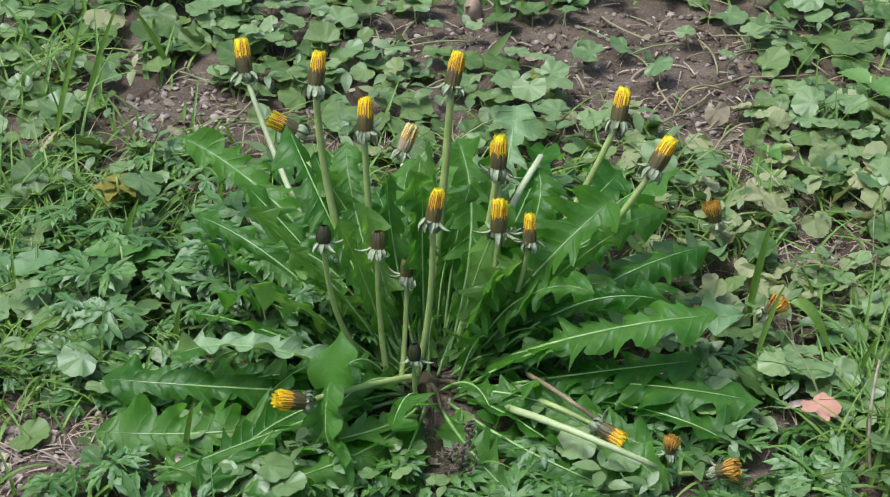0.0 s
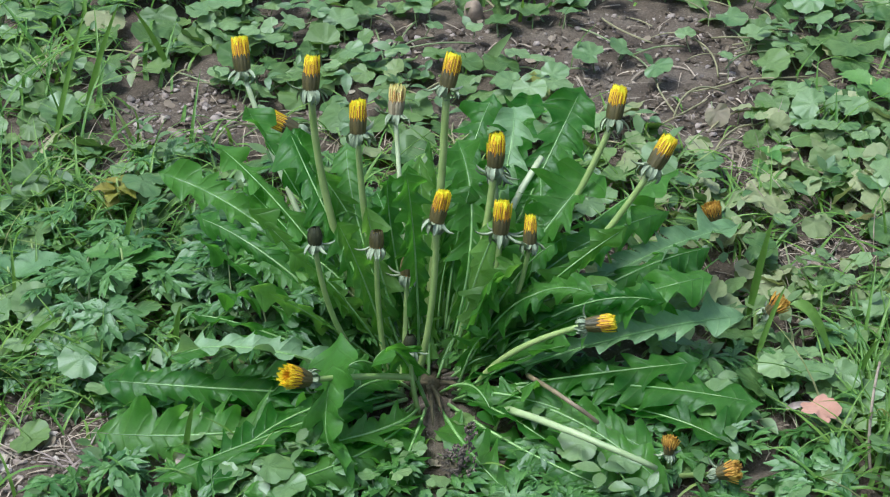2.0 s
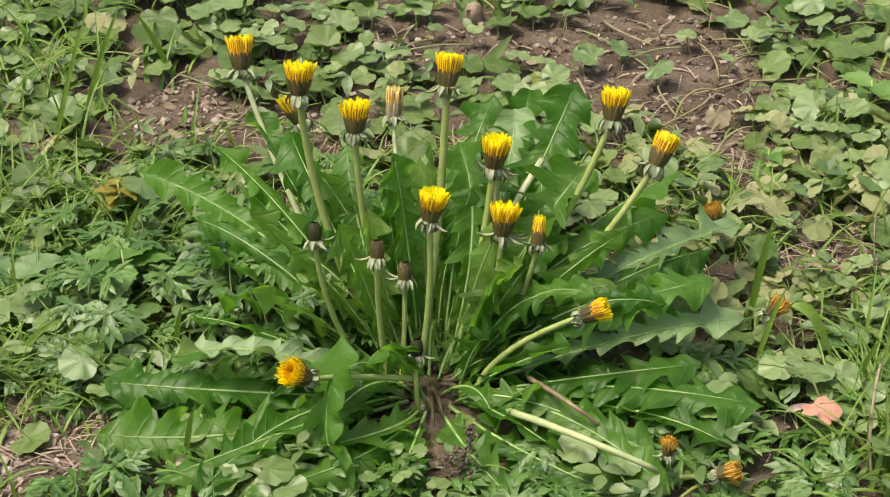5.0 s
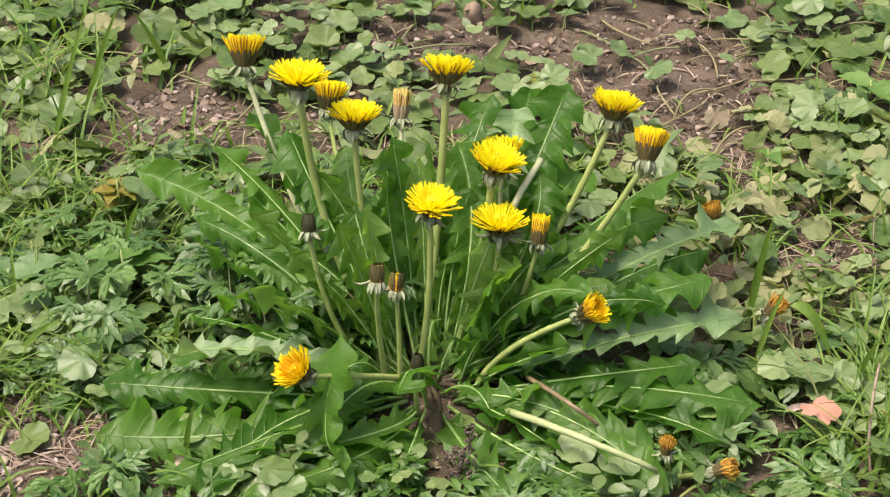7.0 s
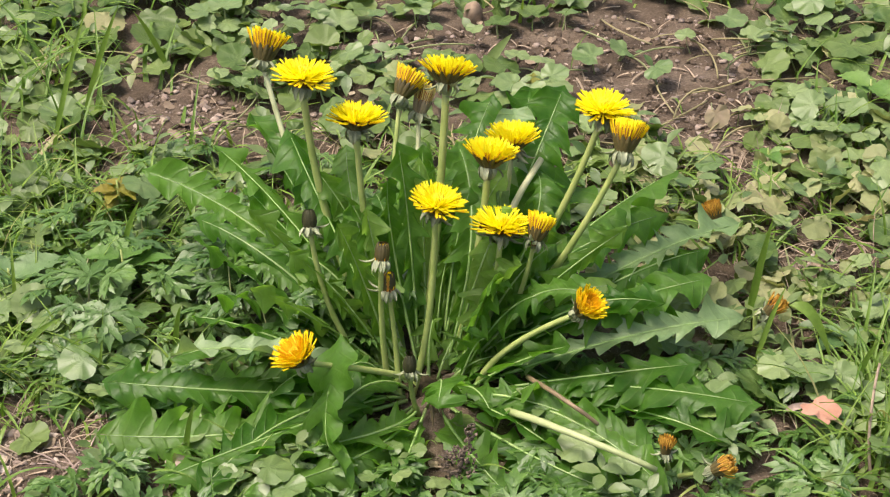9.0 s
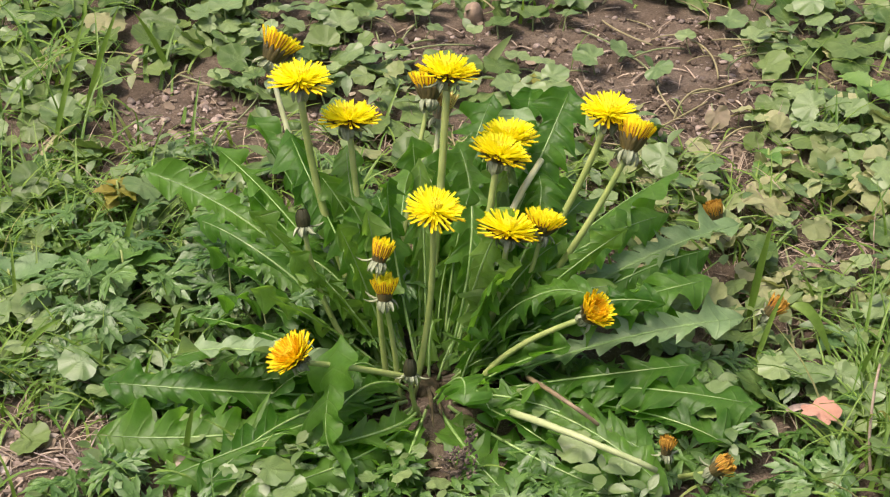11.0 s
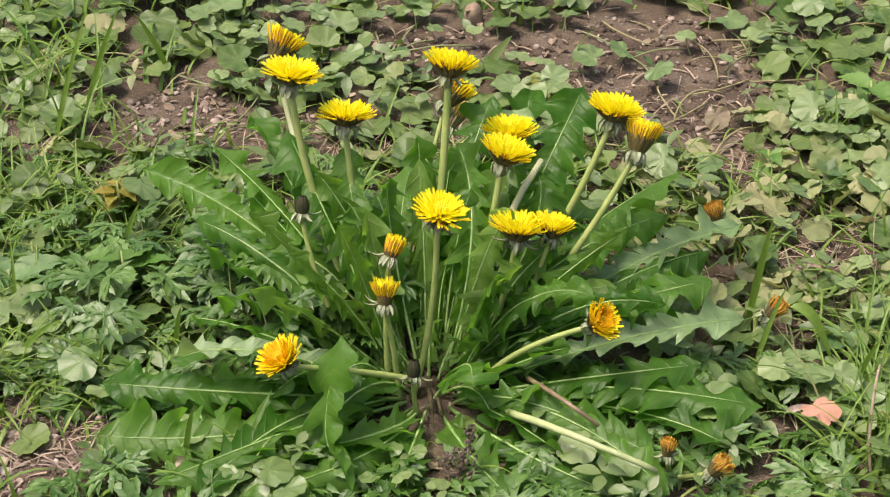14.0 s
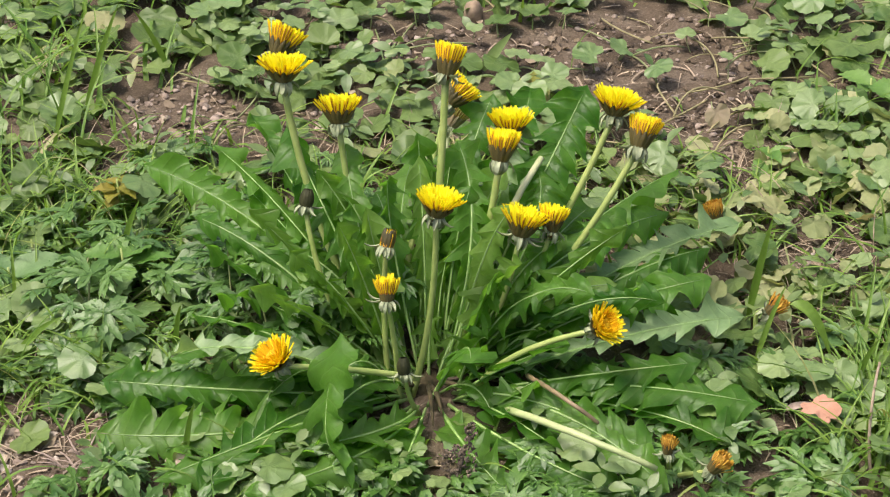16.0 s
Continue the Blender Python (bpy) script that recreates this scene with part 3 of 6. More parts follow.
# ---------------------------------------------------------------- flowers
def petal_mesh(length, width, front, back, outside):
    """A strap-shaped floret along +z from the origin, its upper face towards -x, with a toothed tip and a dark streak outside."""
    verts, faces, index = [], [], []
    rows = ((0, 0.55), (0.25, 0.85), (0.55, 1.0), (0.85, 1.0), (1.0, 0.85))
    for layer, off in ((0, -0.00012), (1, 0.00022)):
        for s, w in rows:
            for j in range(5):
                u = (-1.0, -0.34, 0.0, 0.34, 1.0)[j]
                z = s * length
                if s == 1.0:
                    z += (0.0, -0.0011, 0.0006, -0.0011, 0.0)[j]
                x = off + 0.0007 * u * u * -1 + 0.0012 * math.sin(s * 2.4) - 0.0010 * s * s
                verts.append((x, u * width * 0.5 * w, z))
    for layer in (0, 1):
        for i in range(4):
            for j in range(4):
                q = layer * 25 + i * 5 + j
                face = (q, q + 1, q + 6, q + 5)
                faces.append(face if layer else face[::-1])
                index.append((1 if i == 0 or (j in (1, 2) and i < 3) else 2) if layer else 0)
    return mesh_of("petal", verts, faces, [front, back, outside], index)


def bract_mesh(length, width, mat, curl):
    """A pointed scale along +z, hollow towards -x."""
    verts, faces = [], []
    rows = ((0, 0.8), (0.3, 1.0), (0.6, 0.9), (0.85, 0.55), (1.0, 0.12))
    for off in (0.0, 0.0006):
        for s, w in rows:
            for j in range(4):
                u = (j - 1.5) / 1.5
                a = curl * s
                z = length * (math.sin(a) / curl if curl else s)
                x = length * ((1 - math.cos(a)) / curl if curl else 0)
                verts.append((x + off - 0.0010 * u * u, u * width * 0.5 * w, z))
    for layer in (0, 1):
        for i in range(4):
            for j in range(3):
                q = layer * 20 + i * 4 + j
                face = (q, q + 1, q + 5, q + 4)
                faces.append(face if layer else face[::-1])
    return mesh_of("bract", verts, faces, [mat])


def lathe(profile, sides=18):
    verts, faces = [], []
    for rad, z in profile:
        for k in range(sides):
            a = 2 * math.pi * k / sides
            verts.append((rad * math.cos(a), rad * math.sin(a), z))
    for i in range(len(profile) - 1):
        for k in range(sides):
            a, b = i * sides + k, i * sides + (k + 1) % sides
            faces.append((a, b, b + sides, a + sides))
    faces.append(tuple(range(sides))[::-1])
    faces.append(tuple(range((len(profile) - 1) * sides, len(profile) * sides)))
    return verts, faces


def core_mesh(rng, mat, tall=1.0):
    """The short upright florets of the middle."""
    verts, faces = [], []
    for k in range(90):
        rad, a = 0.0034 * math.sqrt(k / 90), k * 2.39996
        p = Vector((rad * math.cos(a), rad * math.sin(a), 0.0072))
        d = Vector((p.x * 50, p.y * 50, 1)).normalized()
        h = rng.uniform(0.0050, 0.0085) * tall
        e = d.orthogonal().normalized() * 0.0006
        g = d.cross(e)
        off = len(verts)
        verts += [p + e, p + g, p - e, p - g, p + d * h + e * 1.5, p + d * h + g * 1.5, p + d * h - e * 1.5, p + d * h - g * 1.5]
        faces += [(off + i, off + (i + 1) % 4, off + 4 + (i + 1) % 4, off + 4 + i) for i in range(4)] + [(off + 4, off + 5, off + 6, off + 7)]
    return mesh_of("floret_core", verts, faces, [mat])


RINGS = ((30, 0.0049, 0.0056, 0.0184, 0, 93), (48, 0.0036, 0.0066, 0.0176, 0, 75), (40, 0.0026, 0.0074, 0.0150, 1, 54))
SHAPES = {}
for kind_name, front in (("yellow", YELLOW), ("orange", ORANGE), ("pale", CREAM), ("bud", YELLOW), ("closed", BUD_TIP), ("faded", FADED)):
    SHAPES[kind_name] = [petal_mesh(ring[3] * k * ({"bud": 0.92, "closed": 0.38, "faded": 0.85}.get(kind_name, 1.0)), 0.0021 - 0.0002 * i, YELLOW if kind_name == "orange" and i < 2 else front, BUD_TIP if kind_name == "closed" else STREAK if i == 0 else front, OUTSIDE if i == 0 and kind_name in ("yellow", "bud", "orange") else front)
                         for i, ring in enumerate(RINGS) for k in ((1.0, 0.88, 1.08) if i == 0 else (0.98, 0.91, 1.05))]
    SHAPES[kind_name].append(core_mesh(random.Random(3), CORE if kind_name == "yellow" else front, 0.45 if kind_name in ("bud", "closed") else 1.0))
BUD_BRACT_SHAPE = bract_mesh(0.0150, 0.0048, BRACT, -0.55)
TIGHT_BRACT_SHAPE = bract_mesh(0.0165, 0.0054, BRACT_DARK, -1.0)
BRACT_SHAPE = bract_mesh(0.0126, 0.0046, BRACT, -0.24)
TAN_BRACT_SHAPE = bract_mesh(0.0120, 0.0046, BRACT_TAN, -0.24)
OUTER_SHAPES = [bract_mesh(h * 1.12, 0.0038, BRACT_PALE, c) for h, c in ((0.0105, 1.5), (0.0120, 2.4), (0.0095, 0.9), (0.0130, -1.2), (0.0110, 3.0))]
CUP_SHAPE = mesh_of("flower_head", *lathe([(0.0022, -0.004), (0.0034, 0.000), (0.0047, 0.0022), (0.0050, 0.0056), (0.0044, 0.0074), (0.001, 0.008)]), [CUP])
FLOWERS = {}


def hinge(turn, radius, height, angle):
    """Pose of a piece that is hinged at a ring round the head's axis and leans outwards by angle."""
    return pose(0, 0, 0, 0, 0, turn) @ pose(radius, 0, height, 0, angle, 0)


def build_flower(key, foot, top, size, thick, bend, pale, kind_name, label):
    rng = random.Random(key)
    foot, top = Vector(foot), Vector(top)
    flower = thing("dandelion_flower", label, "flower", Matrix.Translation(foot), "flowers of the dandelion")
    reach = top - foot
    out = Vector((reach.x, reach.y, 0))
    ctrl = reach * 0.5 + (out.normalized() if out.length > 0.005 else Vector((0, 1, 0))) * bend - Vector((0, 0, bend * 0.6))
    pts = curve_points(Vector((0, 0, 0)), ctrl, reach, 14)
    v, f = tube(pts, [thick * (0.86 - 0.20 * i / 13) for i in range(14)], 10)
    child("stem", mesh_of("stem", v, f, [STEM_PALE if pale > 0.6 else STEM]), flower, None, "pale hollow stem" if pale > 0.6 else "smooth hollow green stem")
    head = child("flower_head", CUP_SHAPE, flower, Matrix.Translation(reach) @ Matrix.Diagonal((size, size, size, 1)))
    moving = []
    shapes = SHAPES[kind_name]
    for i, (count, radius, height, length, shut, wide) in enumerate(RINGS):
        if kind_name in ("bud", "closed") and i == 1:
            continue
        for k in range(count):
            turn = 360 * (k + 0.5 * i + rng.uniform(-0.25, 0.25)) / count
            ob = child("petal", shapes[i * 3 + rng.randrange(3)], head)
            moving.append((ob, turn, radius, height + rng.uniform(-0.0006, 0.0006), shut - 6 + rng.uniform(-4, 6) + (rng.uniform(-14, 22) if kind_name == "faded" else 0), wide + rng.uniform(-11, 9)))
    child("floret_core", shapes[9], head)
    for k in range(13):
        ob = child("bract", {"bud": BUD_BRACT_SHAPE, "closed": TIGHT_BRACT_SHAPE, "pale": TAN_BRACT_SHAPE}.get(kind_name, BRACT_SHAPE), head, None)
        moving.append((ob, 360 * (k + rng.uniform(-0.2, 0.2)) / 13, 0.0051, 0.0010, {"bud": 13, "closed": 22}.get(kind_name, 6) + rng.uniform(-2, 2), {"bud": 30}.get(kind_name, 76) + rng.uniform(-5, 5)))
    for k in range(15):
        angle = rng.uniform(95, 160)
        child("outer_bract", OUTER_SHAPES[rng.randrange(5)], head, hinge(360 * (k + rng.uniform(-0.3, 0.3)) / 15, 0.0046, 0.0012, angle))
    FLOWERS[key] = (flower, head, foot, reach, moving, len(moving) - 13 if kind_name == "bud" else 0)


build_flower("f1", (-0.03, 0.03, 0), (-0.1361, 0.197, 0.1587), 1.08, 0.003, 0.03, 0.8, "yellow", "half-open yellow dandelion flower on a long pale stem")
build_flower("f2", (-0.022, 0.035, 0), (-0.073, 0.0714, 0.2219), 1, 0.0039, 0.03, 0.2, "yellow", "wide open yellow dandelion flower on a tall green stem")
build_flower("f3", (-0.014, 0.028, 0), (-0.0386, 0.0638, 0.1889), 1, 0.0034, 0.025, 0.2, "yellow", "yellow dandelion flower on a long green stem, opening")
build_flower("f4", (-0.026, 0.045, 0), (-0.0978, 0.2021, 0.1029), 1, 0.0026, 0.02, 0.5, "yellow", "half-open yellow dandelion flower on a swaying stem")
build_flower("f5", (0.0, 0.035, 0), (0.0229, 0.0811, 0.2162), 1, 0.0041, 0.012, 0.1, "yellow", "tallest yellow dandelion flower on a thick green stem")
build_flower("f6", (-0.006, 0.05, 0), (-0.0164, 0.2248, 0.0693), 0.95, 0.0026, 0.02, 1, "pale", "faded cream dandelion flower on a pale stem")
build_flower("f7", (0.022, 0.028, 0), (0.0564, 0.0562, 0.162), 1, 0.0039, 0.01, 0.1, "yellow", "yellow dandelion flower on a long green stem, opening")
build_flower("f7b", (0.05, 0.1, 0), (0.0582, 0.0749, 0.1456), 1, 0.0026, 0.01, 1, "yellow", "yellow dandelion flower on a bent whitish stem")
build_flower("f8", (-0.006, 0.0, 0), (0.0097, 0.0035, 0.1526), 0.95, 0.0032, 0.01, 0.1, "yellow", "yellow dandelion flower on a long green stem, opening")
build_flower("f9", (0.034, 0.01, 0), (0.0567, 0.0292, 0.1252), 1, 0.0032, 0.012, 0.1, "yellow", "yellow dandelion flower on a long green stem, opening")
build_flower("f10", (0.042, 0.02, 0), (0.0786, 0.0146, 0.1265), 0.85, 0.0026, 0.01, 0.1, "yellow", "small late-opening yellow dandelion flower beside a larger one")
build_flower("f11", (0.03, 0.045, 0), (0.1436, 0.089, 0.1815), 1, 0.0036, 0.02, 0.3, "yellow", "yellow dandelion flower on a long green stem, opening")
build_flower("f12", (0.04, 0.035, 0), (0.1685, 0.0575, 0.1612), 1.05, 0.0035, 0.015, 0.2, "yellow", "half-open yellow dandelion flower on a leaning stem")
build_flower("f13", (0.038, -0.005, 0), (0.1263, -0.0771, 0.0333), 0.86, 0.003, -0.03, 0.2, "orange", "deep yellow dandelion flower on a low sideways stem")
build_flower("f14", (-0.0017, -0.0136, 0.028), (-0.0779, -0.0837, 0.0613), 0.9, 0.003, -0.004, 0.3, "orange", "orange-centred dandelion flower low beside the rosette")
build_flower("f15", (-0.028, 0.015, 0), (-0.0664, -0.0061, 0.14), 0.8, 0.0028, 0.02, 0.1, "closed", "tightly closed dark green dandelion bud")
build_flower("f16", (-0.022, 0.0, 0), (-0.0295, 0.0113, 0.1229), 0.86, 0.0028, 0.01, 0.1, "bud", "dark green dandelion bud with an orange tip")
build_flower("f17", (-0.015, -0.008, 0), (-0.0091, 0.0242, 0.0896), 0.86, 0.0026, 0.01, 0.1, "bud", "dark green dandelion bud with an orange tip")
build_flower("f18", (0.0, -0.022, 0), (-0.0034, -0.0268, 0.053), 0.76, 0.0024, 0.005, 0.1, "closed", "tightly closed dark green dandelion bud")
build_flower("s1", (0.257, 0.062, 0.0), (0.2606, 0.0528, 0.0354), 0.8, 0.0024, -0.02, 0.2, "faded", "withered orange dandelion flower, half closed, on a low stem")
build_flower("s2", (0.177, -0.086, 0.0), (0.1733, -0.1072, 0.0341), 0.6, 0.0024, 0, 0.2, "faded", "withered orange dandelion flower, half closed, on a low stem")
build_flower("s3", (0.177, -0.09, 0.0), (0.2051, -0.1154, 0.0248), 0.75, 0.0024, 0, 0.2, "faded", "withered orange dandelion flower, half closed, on a low stem")
build_flower("s4", (0.228, 0.198, 0.0), (0.2355, 0.1768, 0.0331), 0.8, 0.0024, 0, 0.2, "faded", "withered orange dandelion flower, half closed, on a low stem")

# ---------------------------------------------------------------- low plants of the ground
def build_round_leaves():
    rng = random.Random(21)
    shapes = [round_leaf(rng) for _ in range(6)]
    meshes = [mesh_of("leaf", v, f, [ROUND, PETIOLE], ix, uvs=uv) for v, f, ix, uv in shapes]
    # middle and width of the larger leaves
    left = [(-0.323, 0.383, 0.038), (-0.293, 0.316, 0.035), (-0.081, 0.544, 0.034), (-0.052, 0.474, 0.026), (-0.025, 0.435, 0.026), (-0.147, 0.497, 0.032), (-0.137, 0.515, 0.027), (-0.008, 0.567, 0.03), (0.008, 0.533, 0.02), (-0.068, 0.482, 0.026), (-0.288, 0.443, 0.03), (-0.224, 0.308, 0.029), (-0.242, 0.316, 0.025), (-0.19, 0.539, 0.03), (-0.187, 0.438, 0.021), (-0.165, 0.423, 0.019), (-0.211, 0.533, 0.022), (-0.1, 0.501, 0.024), (-0.103, 0.555, 0.027), (-0.048, 0.55, 0.022), (-0.319, 0.111, 0.032), (-0.365, 0.413, 0.031), (-0.367, 0.517, 0.027), (-0.306, 0.141, 0.018), (-0.026, 0.479, 0.024), (-0.082, 0.453, 0.023), (0.046, 0.522, 0.017), (-0.019, -0.079, 0.017), (-0.001, -0.08, 0.015), (0.013, -0.112, 0.019), (-0.013, -0.112, 0.019), (-0.034, -0.115, 0.016), (-0.321, 0.458, 0.026)]
    right = [(0.097, 0.435, 0.026), (0.15, 0.471, 0.033), (0.182, 0.495, 0.027), (0.213, 0.455, 0.029), (0.244, 0.519, 0.02), (0.108, 0.469, 0.024), (0.085, 0.474, 0.024), (0.289, 0.369, 0.017), (0.331, 0.403, 0.028), (0.367, 0.408, 0.027), (0.331, 0.359, 0.026), (0.354, 0.308, 0.02), (0.371, 0.299, 0.03), (0.278, 0.476, 0.019), (0.287, 0.023, 0.023), (0.262, 0.021, 0.026), (0.29, -0.073, 0.021), (0.294, 0.201, 0.021), (0.335, 0.26, 0.024), (0.297, -0.009, 0.024), (0.309, 0.517, 0.032), (0.291, 0.55, 0.033), (0.338, 0.495, 0.032), (0.136, 0.561, 0.027), (0.084, 0.572, 0.027), (0.372, 0.255, 0.024), (0.329, 0.074, 0.018), (0.258, -0.127, 0.024), (0.289, -0.103, 0.018)]
    for places, label in ((left, "ground ivy with pale green kidney-shaped leaves on soil"), (right, "ground ivy with grey-green round leaves on bare soil")):
        rest = list(places)
        while rest:
            x0, y0, _ = rest[0]
            rest.sort(key=lambda p: (p[0] - x0) ** 2 + (p[1] - y0) ** 2)
            mine, rest = rest[:4], rest[4:]
            cx, cy = sum(p[0] for p in mine) / len(mine), sum(p[1] for p in mine) / len(mine)
            foot = Vector((cx, cy, ground_height(cx, cy)))
            clump = thing("ground_ivy", label, "plant", Matrix.Translation(foot), "ground ivy clumps")
            for x, y, d in mine:
                m = leaf_pose(x - cx, y - cy, 0.017 + rng.uniform(-0.003, 0.006), d, rng.uniform(0, 6.28), rng.uniform(-0.25, 0.35), rng.uniform(-0.3, 0.3))
                child("leaf", meshes[rng.randrange(6)], clump, m)
                a = curve_points(Vector((0, 0, 0.001)), Vector(((x - cx) * 0.5, (y - cy) * 0.5, 0.012)), Vector((x - cx, y - cy, 0.004)), 6)
                if (x - cx) ** 2 + (y - cy) ** 2 > 1e-5:
                    v, f = tube(a, [0.0009] * 6, 5)
                    child("runner", mesh_of("runner", v, f, [PETIOLE]), clump)
    return shapes


ROUND_SHAPES = build_round_leaves()


def build_ivy_clumps():
    """Smaller clumps of ground ivy scattered round the dandelion."""
    rng = random.Random(91)
    meshes = [mesh_of("leaf", s[0], s[1], [ROUND, PETIOLE], s[2], uvs=s[3]) for s in ROUND_SHAPES]
    made = 0
    while made < 46:
        x, y = rng.uniform(-0.42, 0.46), rng.uniform(-0.12, 0.64)
        if bareness(x, y) > 0.35 or math.hypot(x, y - 0.04) < 0.15:
            continue
        made += 1
        clump = thing("ground_ivy", "small clump of ground ivy among other weeds", "plant", pose(x, y, ground_height(x, y)), "ground ivy clumps")
        for k in range(rng.randrange(4, 7)):
            a, rad = k * 2.4 + rng.uniform(-0.4, 0.4), rng.uniform(0.006, 0.032)
            d = rng.uniform(0.018, 0.034)
            m = leaf_pose(rad * math.cos(a), rad * math.sin(a), d * 0.8 + rng.uniform(0.0, 0.008), d, a - 1.57, rng.gauss(0, 0.22), rng.gauss(0, 0.22))
            child("leaf", meshes[rng.randrange(6)], clump, m)


build_ivy_clumps()


def build_carpet():
    rng = random.Random(5)
    places, small = [], []
    for _ in range(5800):
        x, y = rng.uniform(-0.85, 0.85), rng.uniform(-0.35, 1.0)
        bare = bareness(x, y)
        if rng.random() < bare * 0.97:
            continue
        close = math.hypot(x - 0.01, (y - 0.02)) < 0.16
        density = 0.55 if (y > 0.28 or x > 0.24 or x < -0.3) else 0.35
        if y < 0.02:
            density = 0.12
        if math.hypot(x - 0.005, y - 0.012) < 0.03:
            continue
        if rng.random() > density:
            continue
        d = rng.uniform(0.014, 0.036) if y < 0.28 else rng.uniform(0.018, 0.042)
        z = ground_height(x, y) + rng.uniform(0.004, 0.022) * (0.4 if close else 1)
        places.append((rng.randrange(6), leaf_pose(x, y, z, d, rng.uniform(0, 6.28), rng.gauss(0, 0.32), rng.gauss(0, 0.32))))
    for _ in range(9000):
        a, rad = rng.uniform(0, 6.28), rng.uniform(0.55, 3.2)
        x, y = rad * math.cos(a), 0.3 + rad * math.sin(a)
        if abs(x) < 0.8 and -0.3 < y < 0.95 or math.hypot(x, y + 1.2) < 0.25:
            continue
        if noise.noise(Vector((x * 2.2, y * 2.2, 9))) + 0.45 - rad * 0.18 < rng.uniform(-0.35, 0.35):
            continue
        places.append((rng.randrange(6), leaf_pose(x, y, ground_height(x, y) + rng.uniform(0.004, 0.02), rng.uniform(0.022, 0.05), rng.uniform(0, 6.28), rng.gauss(0, 0.3), rng.gauss(0, 0.3))))
    for _ in range(50):
        x, y = rng.uniform(-0.34, 0.38), rng.uniform(-0.16, 0.08)
        if rng.random() < bareness(x, y) or math.hypot(x - 0.005, y - 0.012) < 0.05:
            continue
        places.append((rng.randrange(6), leaf_pose(x, y, ground_height(x, y) + rng.uniform(0.003, 0.014), rng.uniform(0.012, 0.025), rng.uniform(0, 6.28), rng.gauss(0, 0.35), rng.gauss(0, 0.35))))
    tired = []
    for _ in range(170):
        x, y = rng.uniform(0.17, 0.42), rng.uniform(0.06, 0.40)
        if rng.random() < bareness(x, y) * 0.8:
            continue
        d = rng.uniform(0.012, 0.030)
        tired.append((rng.randrange(6), leaf_pose(x, y, ground_height(x, y) + rng.uniform(0.006, 0.026), d, rng.uniform(0, 6.28), rng.gauss(0, 0.5), rng.gauss(0, 0.5))))
    limp = leaf_material("limp_blade", (0.17, 0.25, 0.08), (0.38, 0.39, 0.19), 0.55, 0.3, islands=True, sheen=0.4, withered=(0.45, 0.36, 0.25))
    gather("withered_leaves", ROUND_SHAPES, tired, [limp, PETIOLE], "pale yellowish withering leaves on bare soil", "ground cover")
    gather("leaf_carpet", ROUND_SHAPES, places, [CARPET, PETIOLE], "dense carpet of small round green leaves", "ground cover")


build_carpet()


def build_runners():
    """Creeping stalks that link the ground ivy leaves."""
    rng = random.Random(63)
    shapes = []
    for _ in range(5):
        v, f = tube(curve_points(Vector((0, 0, 0)), Vector((0.5, rng.uniform(-0.4, 0.4), rng.uniform(0.05, 0.3))), Vector((1, rng.uniform(-0.3, 0.3), 0)), 9), [0.014] * 9, 5)
        shapes.append((v, f, [0] * len(f)))
    places = []
    for _ in range(130):
        x, y = rng.uniform(-0.5, 0.6), rng.uniform(0.24, 0.72)
        if rng.random() < 0.35:
            x, y = rng.gauss(0.36, 0.07), rng.gauss(0.50, 0.05)
        d = rng.uniform(0.03, 0.075)
        places.append((rng.randrange(5), pose(x, y, ground_height(x, y) + 0.004, rng.uniform(-20, 20), rng.uniform(-8, 8), rng.uniform(0, 360)) @ Matrix.Diagonal((d, d, d, 1))))
    mat = plain_material("runner_stalk", (0.16, 0.15, 0.06), (0.32, 0.28, 0.14), 90, 0.6, 0.3)
    gather("runners", shapes, places, [mat], "thin olive creeping stalks of ground ivy", "ground cover")


build_runners()


